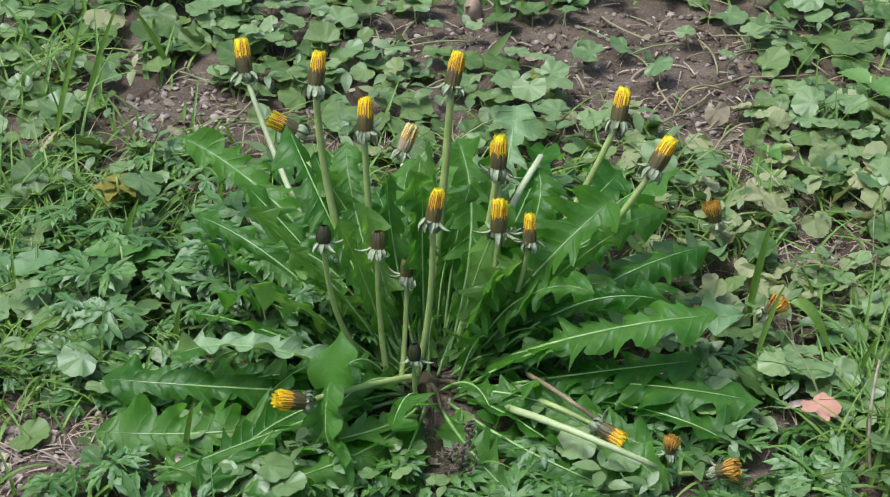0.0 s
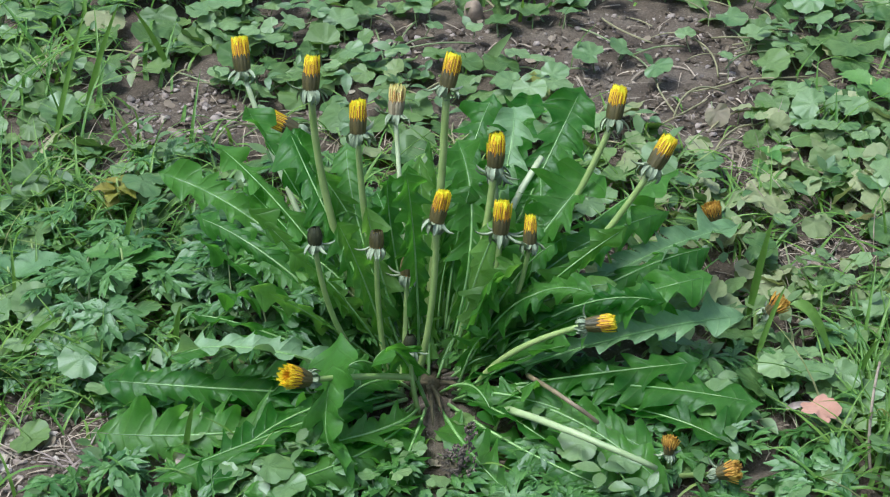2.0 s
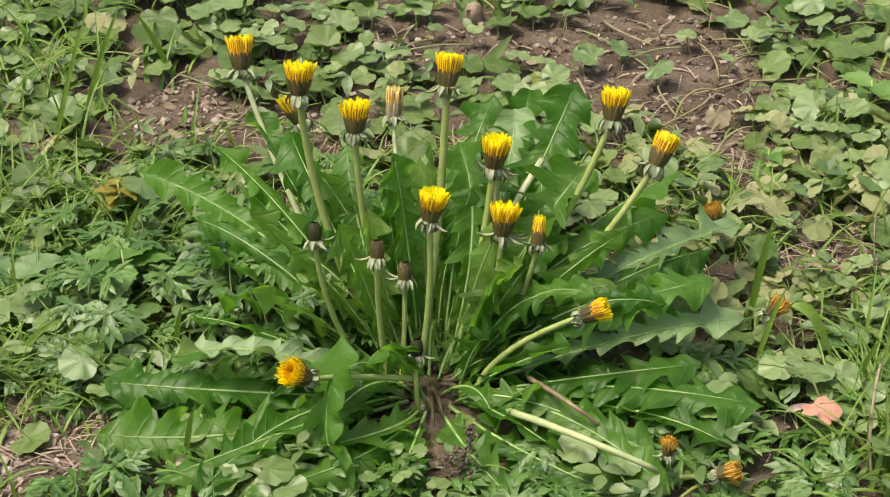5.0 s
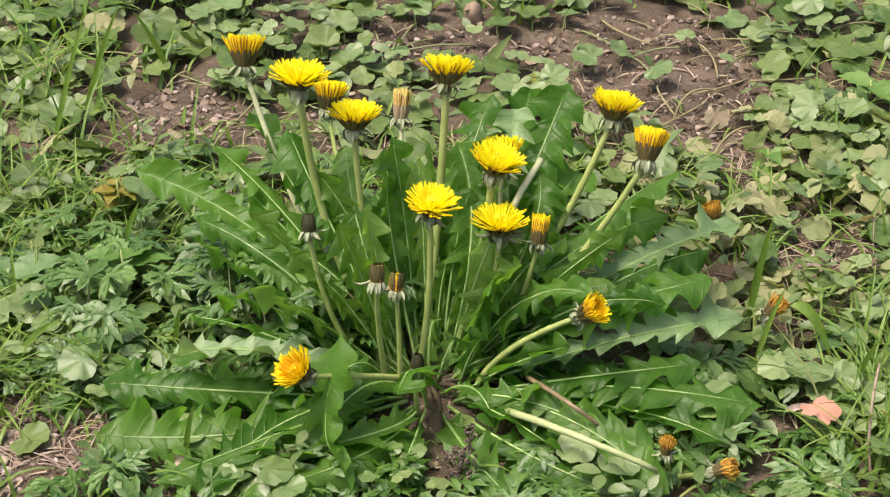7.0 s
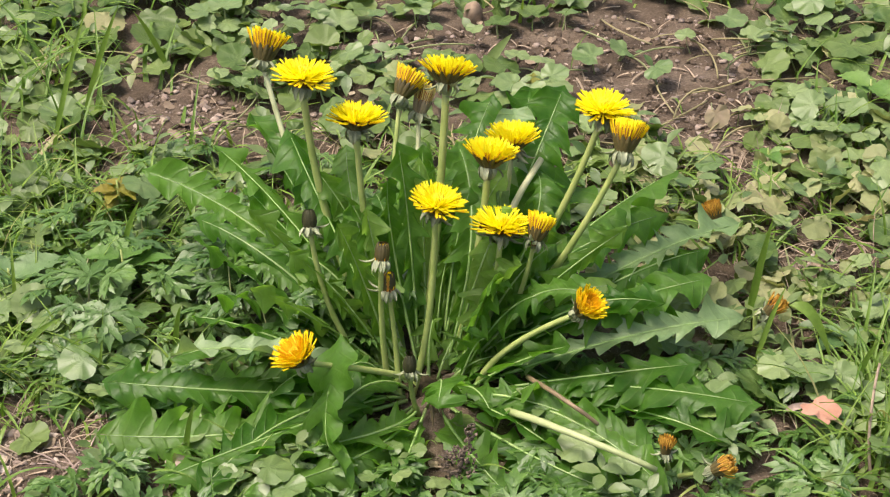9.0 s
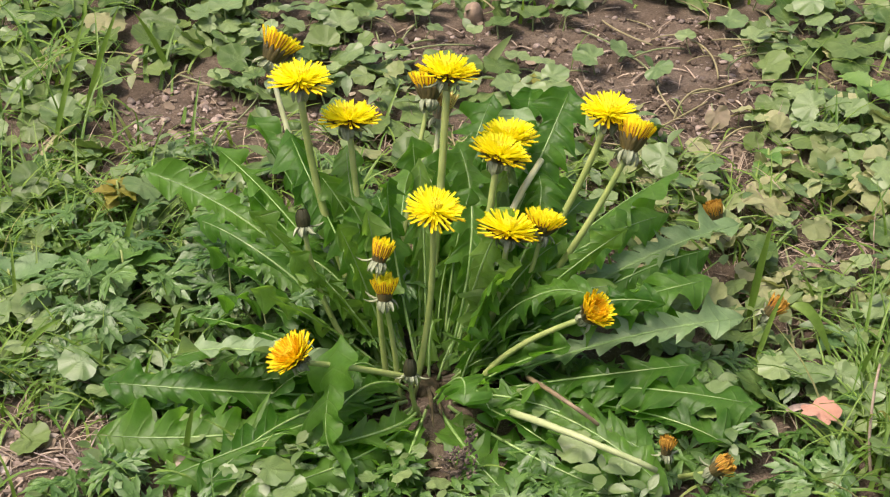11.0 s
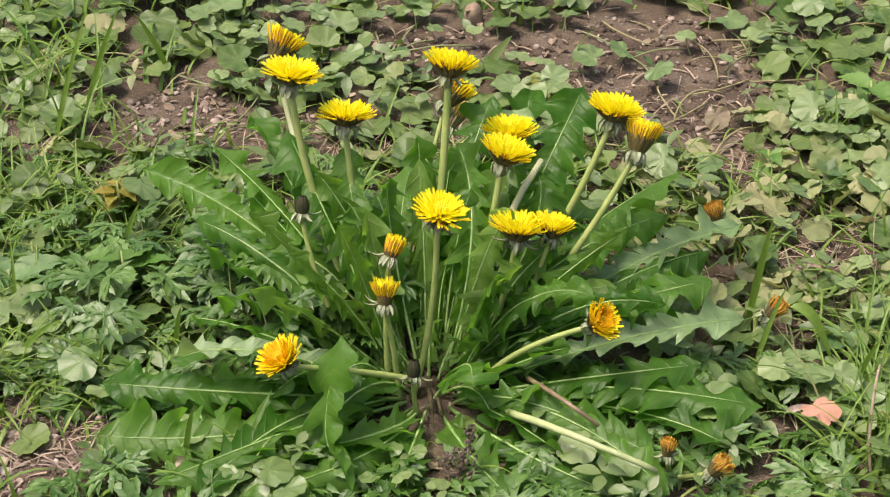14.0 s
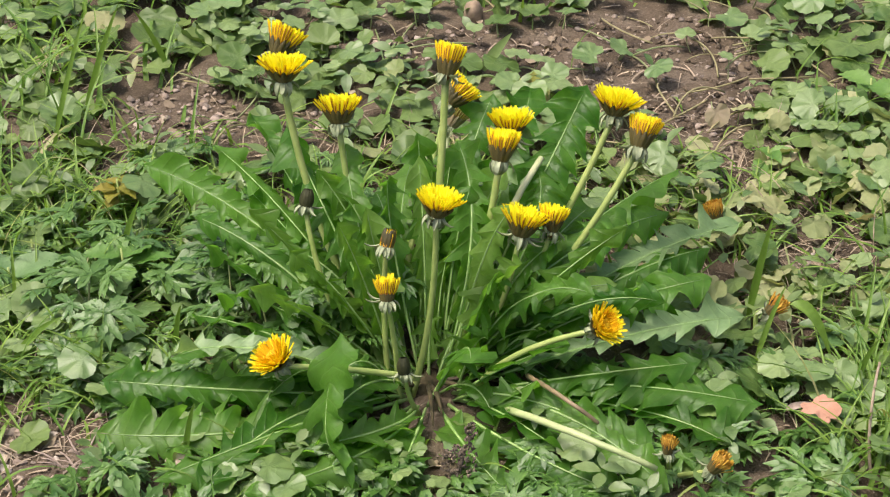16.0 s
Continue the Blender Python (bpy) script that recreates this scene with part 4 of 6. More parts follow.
def build_lobed():
    rng = random.Random(8)
    shapes = [lobed_leaf(rng) for _ in range(5)]
    meshes = [mesh_of("leaf", v, f, [LOBED, PETIOLE], ix) for v, f, ix in shapes]
    for k in range(9):
        for _ in range(40):
            x, y = rng.uniform(-0.26, -0.08), rng.uniform(0.03, 0.19)
            if bareness(x, y) < 0.3 and math.hypot(x, y) > 0.07:
                break
        clump = thing("buttercup_plant", "dark green buttercup with deeply cut leaves", "plant", pose(x, y, ground_height(x, y)), "buttercup plants")
        for _ in range(rng.randrange(4, 7)):
            a, rad = rng.uniform(0, 6.28), rng.uniform(0.01, 0.050)
            d = rng.uniform(0.038, 0.058)
            m = leaf_pose(rad * math.cos(a), rad * math.sin(a), rng.uniform(0.028, 0.05), d, a - 1.57, rng.gauss(0, 0.25), rng.gauss(0, 0.25))
            child("leaf", meshes[rng.randrange(5)], clump, m)
    for at in ((-0.0969, 0.0761, 0.0), (-0.0783, 0.0547, 0.0), (-0.0616, 0.0689, 0.0), (-0.1158, 0.0979, 0.0), (-0.0433, 0.0407, 0.0)):
        clump = thing("buttercup_plant", "dark green buttercup with deeply cut leaves", "plant", pose(at[0], at[1], ground_height(at[0], at[1])), "buttercup plants")
        for _ in range(7):
            a, rad = rng.uniform(0, 6.28), rng.uniform(0.008, 0.035)
            m = leaf_pose(rad * math.cos(a), rad * math.sin(a), rng.uniform(0.045, 0.075), rng.uniform(0.032, 0.050), a - 1.57, rng.gauss(0.25, 0.3), rng.gauss(0, 0.3))
            child("leaf", meshes[rng.randrange(5)], clump, m)
    places = []
    for _ in range(150):
        x, y = rng.uniform(-0.42, -0.03), rng.uniform(0.0, 0.32)
        if bareness(x, y) > 0.3:
            continue
        places.append((rng.randrange(5), leaf_pose(x, y, ground_height(x, y) + rng.uniform(0.008, 0.022), rng.uniform(0.025, 0.042), rng.uniform(0, 6.28), rng.gauss(0, 0.3), rng.gauss(0, 0.3))))
    for _ in range(330):
        x, y = rng.uniform(-0.26, 0.30), rng.uniform(-0.17, 0.03)
        if bareness(x, y) > 0.3 or math.hypot((x - 0.02) / 0.085, (y + 0.035) / 0.055) < 1:
            continue
        places.append((rng.randrange(5), leaf_pose(x, y, ground_height(x, y) + rng.uniform(0.004, 0.02), rng.uniform(0.026, 0.048), rng.uniform(0, 6.28), rng.gauss(0, 0.4), rng.gauss(0, 0.4))))
    gather("buttercup_leaves", shapes, places, [LOBED_MANY, PETIOLE], "low cut green leaves under the dandelion", "ground cover")


build_lobed()


def blade_shape(rng, n=7):
    verts, faces = [], []
    bend, twist = rng.uniform(0.8, 2.9), rng.uniform(-0.6, 0.6)
    x = z = 0.0
    a = rng.uniform(0.0, 0.3)
    for i in range(n):
        s = i / (n - 1)
        w = 0.022 * (1 - s ** 1.6) + 0.001
        e = Vector((math.sin(twist * s), math.cos(twist * s), 0))
        c = Vector((x, 0, z))
        verts += [c - e * w, c + Vector((0.006, 0, -0.004)), c + e * w]
        a += bend / n
        x += math.sin(a) / (n - 1)
        z += math.cos(a) / (n - 1)
    for i in range(n - 1):
        for j in range(2):
            q = i * 3 + j
            faces.append((q, q + 1, q + 4, q + 3))
    return verts, faces, [0] * len(faces)


def build_grass():
    rng = random.Random(14)
    shapes = [blade_shape(rng) for _ in range(10)]
    places = []
    zones = ((-0.40, 0.53, 0.10, 0.10, 120, 0.11), (-0.33, 0.17, 0.09, 0.13, 800, 0.065), (-0.30, 0.02, 0.06, 0.05, 170, 0.060), (-0.28, 0.24, 0.06, 0.05, 260, 0.045), (-0.24, 0.10, 0.05, 0.06, 260, 0.045), (0.35, 0.02, 0.03, 0.08, 220, 0.07),
             (0.30, 0.25, 0.10, 0.08, 130, 0.055), (-0.02, 0.26, 0.16, 0.05, 240, 0.065), (0.18, 0.27, 0.08, 0.05, 130, 0.055), (0.42, 0.35, 0.08, 0.10, 160, 0.06), (0.335, -0.06, 0.025, 0.04, 160, 0.085),
             (-0.18, -0.06, 0.12, 0.05, 120, 0.06), (0.0, 0.3, 0.5, 0.35, 400, 0.05), (-0.62, 0.3, 0.15, 0.4, 300, 0.08), (0.68, 0.3, 0.15, 0.4, 300, 0.08), (0.0, -0.25, 0.4, 0.06, 200, 0.06))
    for cx, cy, sx, sy, count, size in zones:
        for _ in range(count):
            x, y = rng.gauss(cx, sx), rng.gauss(cy, sy)
            if rng.random() < bareness(x, y) * 0.85 or y < -0.45:
                continue
            d = size * rng.uniform(0.5, 1.3)
            w = (0.095 if size > 0.1 else 0.062) / d * rng.uniform(0.7, 1.3)
            m = pose(x, y, ground_height(x, y) - 0.002, rng.uniform(-14, 14), rng.uniform(-10, 30), rng.uniform(0, 360)) @ Matrix.Diagonal((d, d * w * 1.1, d, 1))
            places.append((rng.randrange(10), m))
    gather("grass", shapes, places, [GRASS], "thin bright green grass blades among the weeds", "grass")
    pale = []
    for cx, cy, sx, sy, count in ((-0.04, 0.29, 0.14, 0.05, 420), (0.17, 0.30, 0.08, 0.06, 320), (0.33, 0.22, 0.07, 0.08, 420), (-0.30, 0.24, 0.08, 0.05, 160), (0.36, 0.02, 0.05, 0.07, 160), (-0.27, -0.02, 0.05, 0.04, 120)):
        for _ in range(count):
            x, y = rng.gauss(cx, sx), rng.gauss(cy, sy)
            d = rng.uniform(0.02, 0.06)
            m = pose(x, y, ground_height(x, y) + 0.001, rng.uniform(-30, 30), rng.uniform(10, 80), rng.uniform(0, 360)) @ Matrix.Diagonal((d, 0.025, d, 1))
            pale.append((rng.randrange(10), m))
    gather("dry_grass", shapes, pale, [STRAW], "thin bleached dry grass between the weeds", "grass")
    dry = []
    for _ in range(2600):
        x, y = rng.uniform(-0.5, 0.55), rng.uniform(-0.2, 0.75)
        if rng.random() > 0.25 + 0.75 * bareness(x, y):
            continue
        d = rng.choice((0.010, 0.014, 0.018, 0.025, 0.04, 0.065)) * rng.uniform(0.8, 1.2)
        m = pose(x, y, ground_height(x, y) + 0.003, rng.uniform(-10, 10), rng.uniform(72, 86), rng.uniform(0, 360)) @ Matrix.Diagonal((d * 0.4, rng.uniform(0.02, 0.055), d, 1))
        dry.append((rng.randrange(10), m))
    gather("dry_straw", shapes, dry, [STRAW], "dry straw and dead stalks lying on soil", "straw")


build_grass()


def build_tufts():
    """Single grass tufts that stand out from the rest."""
    rng = random.Random(29)
    meshes = []
    for _ in range(6):
        v, f, ix = blade_shape(rng, 8)
        meshes.append(mesh_of("blade", v, f, [TUFT]))
    for cx, cy, sx, sy, count, size in ((-0.36, 0.48, 0.05, 0.08, 5, 0.10), (-0.32, 0.15, 0.05, 0.10, 9, 0.07), (-0.27, 0.0, 0.03, 0.03, 4, 0.07), (0.34, 0.0, 0.02, 0.06, 5, 0.07), (-0.02, 0.26, 0.10, 0.03, 5, 0.06), (0.28, 0.24, 0.06, 0.05, 4, 0.055)):
        for _ in range(count):
            x, y = rng.gauss(cx, sx), rng.gauss(cy, sy)
            tuft = thing("grass_tuft", "tuft of bent bright green grass blades", "grass", pose(x, y, ground_height(x, y) - 0.002), "grass tufts")
            for k in range(rng.randrange(6, 10)):
                d = size * rng.uniform(0.6, 1.25)
                m = pose(rng.gauss(0, 0.003), rng.gauss(0, 0.003), 0, rng.uniform(-12, 12), rng.uniform(0, 25), rng.uniform(0, 360)) @ Matrix.Diagonal((d, 0.06 * rng.uniform(0.8, 1.4), d, 1))
                child("blade", meshes[rng.randrange(6)], tuft, m)


build_tufts()


# ---------------------------------------------------------------- stones and litter
def stone_shape(rng, detail=1, rough=0.75):
    bm = bmesh.new()
    bmesh.ops.create_icosphere(bm, subdivisions=detail, radius=0.5)
    seed = Vector((rng.uniform(0, 50), rng.uniform(0, 50), rng.uniform(0, 50)))
    for v in bm.verts:
        v.co *= 1 + rough * noise.noise(v.co * 2.8 + seed)
        v.co.z *= 0.5
        v.co.x *= 1.25
    verts = [v.co.copy() for v in bm.verts]
    faces = [tuple(v.index for v in f.verts) for f in bm.faces]
    bm.free()
    return verts, faces, [0] * len(faces)


def build_stones():
    rng = random.Random(31)
    shapes = [stone_shape(rng) for _ in range(6)]
    places = []
    for _ in range(16000):
        x, y = rng.uniform(-0.5, 0.55), rng.uniform(-0.2, 0.75)
        if rng.random() > bareness(x, y):
            continue
        if x > -0.05 and rng.random() < 0.6:
            continue
        d = rng.choice((0.0015, 0.002, 0.002, 0.003, 0.003, 0.004, 0.0065)) * rng.uniform(0.8, 1.3)
        if x < 0 and rng.random() < 0.3:
            d *= 1.35
        m = pose(x, y, ground_height(x, y) + d * 0.12, 0, 0, rng.uniform(0, 360)) @ Matrix.Diagonal((d, d * rng.uniform(0.7, 1.2), d, 1))
        places.append((rng.randrange(6), m))
    crumbs = []
    for _ in range(14000):
        x, y = rng.uniform(-0.5, 0.55), rng.uniform(-0.2, 0.75)
        if rng.random() > bareness(x, y):
            continue
        d = rng.choice((0.0012, 0.0016, 0.002, 0.003, 0.0045, 0.007)) * rng.uniform(0.8, 1.3)
        m = pose(x, y, ground_height(x, y) + d * 0.1, rng.uniform(-20, 20), rng.uniform(-20, 20), rng.uniform(0, 360)) @ Matrix.Diagonal((d, d * rng.uniform(0.6, 1.2), d * 1.2, 1))
        crumbs.append((rng.randrange(6), m))
    gather("soil_crumbs", shapes, crumbs, [SOIL], "loose grey-brown crumbs of soil", "soil")
    gather("gravel", shapes, places, [PEBBLE], "grey-pink gravel and soil crumbs on bare ground", "gravel")


build_stones()


def build_loose_stones():
    """The larger chips of stone on the bare patches."""
    rng = random.Random(83)
    m, nt, bsdf = shader("chip_stone")
    pick = nt.nodes.new("ShaderNodeObjectInfo").outputs["Random"]
    tone = ramp(nt, pick, [(0.0, (0.17, 0.13, 0.10)), (0.6, (0.32, 0.25, 0.20)), (1.0, (0.50, 0.43, 0.37))])
    grain = noise_tex(nt, 260, 5, 0.65)
    nt.links.new(blend(nt, 0.6, tone, ramp(nt, grain, [(0.3, (0.55, 0.53, 0.5)), (0.7, (1.05, 1.03, 1.0))]), "MULTIPLY"), bsdf.inputs["Base Color"])
    bsdf.inputs["Roughness"].default_value = 0.88
    bump(nt, bsdf, grain, 0.6, 0.002)
    meshes = []
    for _ in range(7):
        v, f, ix = stone_shape(rng, 2)
        meshes.append(mesh_of("stone", v, f, [m], None, False))
    for (cx, cy, rx, ry), count in zip(BARE, (34, 14, 16, 6, 20, 8, 6, 6)):
        for _ in range(count):
            a, q = rng.uniform(0, 6.28), math.sqrt(rng.random())
            x, y = cx + rx * q * math.cos(a), cy + ry * q * math.sin(a)
            d = rng.uniform(0.004, 0.0095) * (1.0 if x < 0 else 0.7)
            place = pose(x, y, ground_height(x, y) + d * 0.08, rng.uniform(-12, 12), rng.uniform(-12, 12), rng.uniform(0, 360)) @ Matrix.Diagonal((d, d * rng.uniform(0.6, 1.0), d * 0.9, 1))
            thing("stone", "small angular beige stone lying on bare soil", "stone", place, "stones on the soil", meshes[rng.randrange(7)])


build_loose_stones()


def build_litter():
    """Scraps of dead leaf on the bare soil."""
    rng = random.Random(91)
    scrap = leaf_material("dead_scrap", (0.10, 0.070, 0.045), (0.34, 0.27, 0.19), 0.8, 0.1, islands=True, sheen=0.2, withered=(0.52, 0.44, 0.34))
    places = []
    for _ in range(2600):
        x, y = rng.uniform(-0.5, 0.55), rng.uniform(-0.2, 0.75)
        if rng.random() > bareness(x, y) * 0.5 + 0.03:
            continue
        d = rng.choice((0.003, 0.004, 0.006, 0.009, 0.013)) * rng.uniform(0.8, 1.3)
        m = leaf_pose(x, y, ground_height(x, y) + 0.002, d, rng.uniform(0, 6.28), rng.gauss(0, 0.4), rng.gauss(0, 0.4)) @ Matrix.Diagonal((rng.uniform(0.35, 1.0), 1, rng.uniform(0.5, 1.6), 1))
        places.append((rng.randrange(6), m))
    bare_shapes = []
    for _ in range(6):
        v, f, ix = round_leaf(rng)[:3]
        keep = [q for q, i in zip(f, ix) if i == 0]
        bare_shapes.append((v, keep, [0] * len(keep)))
    gather("leaf_litter", bare_shapes, places, [scrap], "brown and beige scraps of dead leaves on soil", "litter")


build_litter()


def pointed_leaf(rng):
    """A small oval pointed leaf, 1 m long, folded along its middle."""
    verts, faces = [], []
    droop, fold = rng.uniform(-0.1, 0.5), rng.uniform(0.1, 0.5)
    for s, w in ((0, 0.02), (0.15, 0.14), (0.35, 0.25), (0.6, 0.24), (0.85, 0.12), (1.0, 0.01)):
        c = Vector((0, s, 0.15 * s - droop * s * s))
        verts += [c + Vector((-w, 0, fold * w)), c, c + Vector((w, 0, fold * w))]
    for i in range(5):
        for j in range(2):
            q = i * 3 + j
            faces.append((q, q + 1, q + 4, q + 3))
    return verts, faces, [0] * len(faces)


def build_weeds():
    rng = random.Random(17)
    shapes = [pointed_leaf(rng) for _ in range(6)]
    places = []
    for _ in range(1300):
        x, y = rng.uniform(-0.6, 0.6), rng.uniform(-0.25, 0.8)
        bare = bareness(x, y)
        if rng.random() < bare * 0.96 or math.hypot(x, y) < 0.09 or (y > 0.28 and rng.random() < 0.6):
            continue
        high = ground_height(x, y) + rng.uniform(0.006, 0.030)
        turn = rng.uniform(0, 6.28)
        for k in range(rng.randrange(2, 5)):
            d = rng.uniform(0.009, 0.021)
            places.append((rng.randrange(6), leaf_pose(x, y, high + rng.uniform(-0.004, 0.004), d, turn + k * 1.7, rng.gauss(0.1, 0.35), rng.gauss(0, 0.3))))
    gather("weed_leaves", shapes, places, [ROUND_MANY], "small pointed bright green weed leaves", "ground cover")


build_weeds()


def single_blade(a, top, width, mat, name, label, category, sag=0.02):
    """One broad grass blade from its foot to its top, folded along the middle."""
    a, top = Vector(a), Vector(top)
    mid = (a + top) * 0.5 + Vector((0, 0, sag))
    side = (top - a).cross(Vector((0, 0.8, -0.57))).normalized()
    pts = curve_points(Vector((0, 0, 0)), mid - a, top - a, 10)
    verts, faces = [], []
    for i, p in enumerate(pts):
        w = width * 0.5 * min(1.0, 0.5 + 2.5 * i / 9) * (1 - (i / 9) ** 2.5) + 0.0002
        back = Vector((0, 0.3 * w, -0.4 * w))
        verts += [p - side * w, p + back, p + side * w]
    for i in range(9):
        for j in range(2):
            q = i * 3 + j
            faces.append((q, q + 1, q + 4, q + 3))
    return thing(name, label, category, Matrix.Translation(a), me=mesh_of(name, verts, faces, [mat]))


def stalk(points, radius, mat, name, label, category):
    pts = [Vector(p) for p in points]
    curve = [pts[0] * (1 - s) ** 2 + pts[1] * (2 * s * (1 - s)) + pts[2] * s * s for s in [i / 11 for i in range(12)]]
    v, f = tube([p - pts[0] for p in curve], [radius * (1.1 - 0.3 * i / 11) for i in range(12)], 9)
    v = [p + Vector((noise.noise(p * 90), noise.noise(p * 80), noise.noise(p * 70))) * radius * 0.18 for p in v]
    return thing(name, label, category, Matrix.Translation(pts[0]), me=mesh_of(name, v, f, [mat]))


def build_singles():
    rng = random.Random(40)
    stalk(((0.0617, -0.0413, 0.022), (0.1089, -0.1207, 0.066), (0.1628, -0.1205, 0.034)), 0.0026, plain_material("stem_bleached", (0.25, 0.32, 0.12), (0.42, 0.47, 0.24), 60, 0.5, 0.3), "cut_stem", "pale cream-green hollow stem lying over leaves", "stem")
    stalk(((0.0787, -0.0135, 0.03), (0.1031, -0.082, 0.064), (0.1288, -0.0699, 0.03)), 0.0017, plain_material("stem_reddish", (0.13, 0.10, 0.055), (0.26, 0.19, 0.11), 90, 0.55, 0.3), "withered_scape", "reddish brown withered stem lying among leaves", "stem")
    stalk(((-0.0079, 0.0288, 0.004), (-0.0167, 0.022, 0.036), (-0.0317, 0.0354, 0.06)), 0.0022, STEM_PALE, "bent_scape", "pale cream bare stem leaning out of the rosette", "stem")
    stalk(((0.04, 0.05, 0.004), (0.0455, 0.0333, 0.115), (0.09, 0.1106, 0.138)), 0.0030, STEM_PALE, "bent_scape", "whitish bare stem leaning out of the rosette", "stem")
    stalk(((0.3179, -0.097, 0.002), (0.3096, -0.0868, 0.04), (0.3219, -0.0548, 0.075)), 0.0012, STRAW, "dry_stalk", "upright dry straw-coloured stalk in grass", "stalk")
    for a, top, w in (((-0.1659, -0.0793, 0.005), (-0.1547, -0.0838, 0.062), 0.0042), ((-0.1848, 0.0384, 0.01), (-0.1762, 0.0319, 0.06), 0.0042), ((0.252, 0.0846, 0.01), (0.2636, 0.0882, 0.1), 0.006),
                      ((-0.2411, 0.1523, 0.01), (-0.2207, 0.1561, 0.07), 0.005), ((0.2503, 0.028, 0.01), (0.2701, 0.043, 0.07), 0.004), ((-0.3204, 0.3302, 0.01), (-0.285, 0.355, 0.13), 0.0045), ((-0.3013, 0.3868, 0.01), (-0.2614, 0.3886, 0.12), 0.005),
                      ((0.3172, -0.0057, 0.01), (0.3315, -0.0092, 0.06), 0.0045), ((-0.306, 0.028, 0.01), (-0.264, 0.0313, 0.05), 0.005), ((-0.2331, 0.4567, 0.01), (-0.2598, 0.4469, 0.08), 0.005)):
        single_blade(a, top, w, GRASS, "tall_grass", "long bright green grass blade", "grass", 0.012)
    single_blade((0.2756, 0.0421, 0.055), (0.3081, 0.028, 0.01), 0.009, GRASS, "tall_grass", "arched broad green grass blade bent to the ground", "grass", 0.03)
    single_blade((0.0531, 0.4722, 0.004), (0.0795, 0.4683, 0.045), 0.010, ROUND, "tall_grass", "broad pale green blade standing on bare soil", "grass", 0.004)
    # stone at the far edge of the bare strip
    v, f, ix = stone_shape(rng, 3, 0.18)
    foot = Vector((0.0458, 0.5736, 0.0))
    thing("stone", "tan rounded stone half sunk in soil", "stone", Matrix.Translation(foot + Vector((0, 0, 0.006))), me=mesh_of("stone", [(p.x * 0.015, p.y * 0.018, p.z * 0.064) for p in v], f, [plain_material("tan_stone", (0.19, 0.135, 0.088), (0.32, 0.24, 0.165), 120, 0.85, 0.6)]))
    # fallen oak leaf
    verts, faces = [(0, 0, 0.002)], []
    n = 36
    for k in range(n):
        a = 2 * math.pi * k / n
        rad = 0.0125 * (1 + 0.13 * math.cos(5 * a + 0.4) + 0.07 * math.cos(11 * a) + 0.12 * math.cos(2 * a))
        verts.append((rad * math.cos(a), rad * math.sin(a) * 1.15, 0.002 + 0.003 * math.sin(2 * a) + 0.0015 * math.sin(5 * a)))
    faces = [(0, 1 + k, 1 + (k + 1) % n) for k in range(n)]
    thing("fallen_leaf", "curled salmon-brown dry oak leaf on the ground", "leaf", Matrix.Translation((0.2843, -0.0536, 0.03)), me=mesh_of("fallen_leaf", verts, faces, [DRY_LEAF]))
    # withered brown seed cluster beside the crown
    foot = Vector((0.0272, -0.0995, 0.0))
    cluster = thing("withered_flower_head", "withered dark brown flower cluster on a short stalk", "dead flower", Matrix.Translation(foot))
    bits_v, bits_f = [], []
    for k in range(170):
        a, h = rng.uniform(0, 6.28), rng.uniform(0, 1)
        rad = 0.015 * math.sqrt(rng.random()) * math.sqrt(max(0.05, 1 - (2 * h - 1) ** 2))
        p = Vector((rad * math.cos(a), rad * math.sin(a), 0.010 + 0.022 * h))
        if k > 130:
            p = Vector((0.009 + rng.gauss(0, 0.002), 0.004 + rng.gauss(0, 0.002), 0.030 + 0.024 * rng.random()))
        d = Vector((rng.gauss(0, 1), rng.gauss(0, 1), rng.gauss(0.6, 1))).normalized()
        e = d.orthogonal().normalized()
        g = d.cross(e)
        off = len(bits_v)
        bits_v += [p + e * 0.0013, p + g * 0.0013, p - e * 0.0013, p - g * 0.0013, p + d * 0.004]
        bits_f += [(off, off + 1, off + 4), (off + 1, off + 2, off + 4), (off + 2, off + 3, off + 4), (off + 3, off, off + 4), (off + 3, off + 2, off + 1, off)]
    child("seed_head", mesh_of("seed_head", bits_v, bits_f, [DEAD], None, False), cluster)
    v, f = tube([Vector((0, 0, -0.004)), Vector((0.001, 0, 0.012)), Vector((0.004, 0.002, 0.03))], [0.0016] * 3, 6)
    child("stalk", mesh_of("stalk", v, f, [DEAD]), cluster)


build_singles()


def ovate_leaf(rng):
    """A saw-edged egg-shaped leaf, 1 m long, with a short stalk."""
    verts, faces = [], []
    n = 17
    droop = rng.uniform(0.1, 0.4)
    for i in range(n):
        s = i / (n - 1)
        w = 0.34 * math.sin(math.pi * min(1.0, s * 0.97 + 0.03) ** 0.72) * (1.0 if i % 2 else 0.84)
        z = 0.12 * s - droop * s * s
        for u in (-1, -0.5, 0, 0.5, 1):
            verts.append((u * w, s, z + abs(u) * w * 0.3 + 0.02 * math.sin(s * 26) * abs(u)))
    for i in range(n - 1):
        for j in range(4):
            q = i * 5 + j
            faces.append((q, q + 1, q + 6, q + 5))
    return mesh_of("leaf", verts, faces, [None])


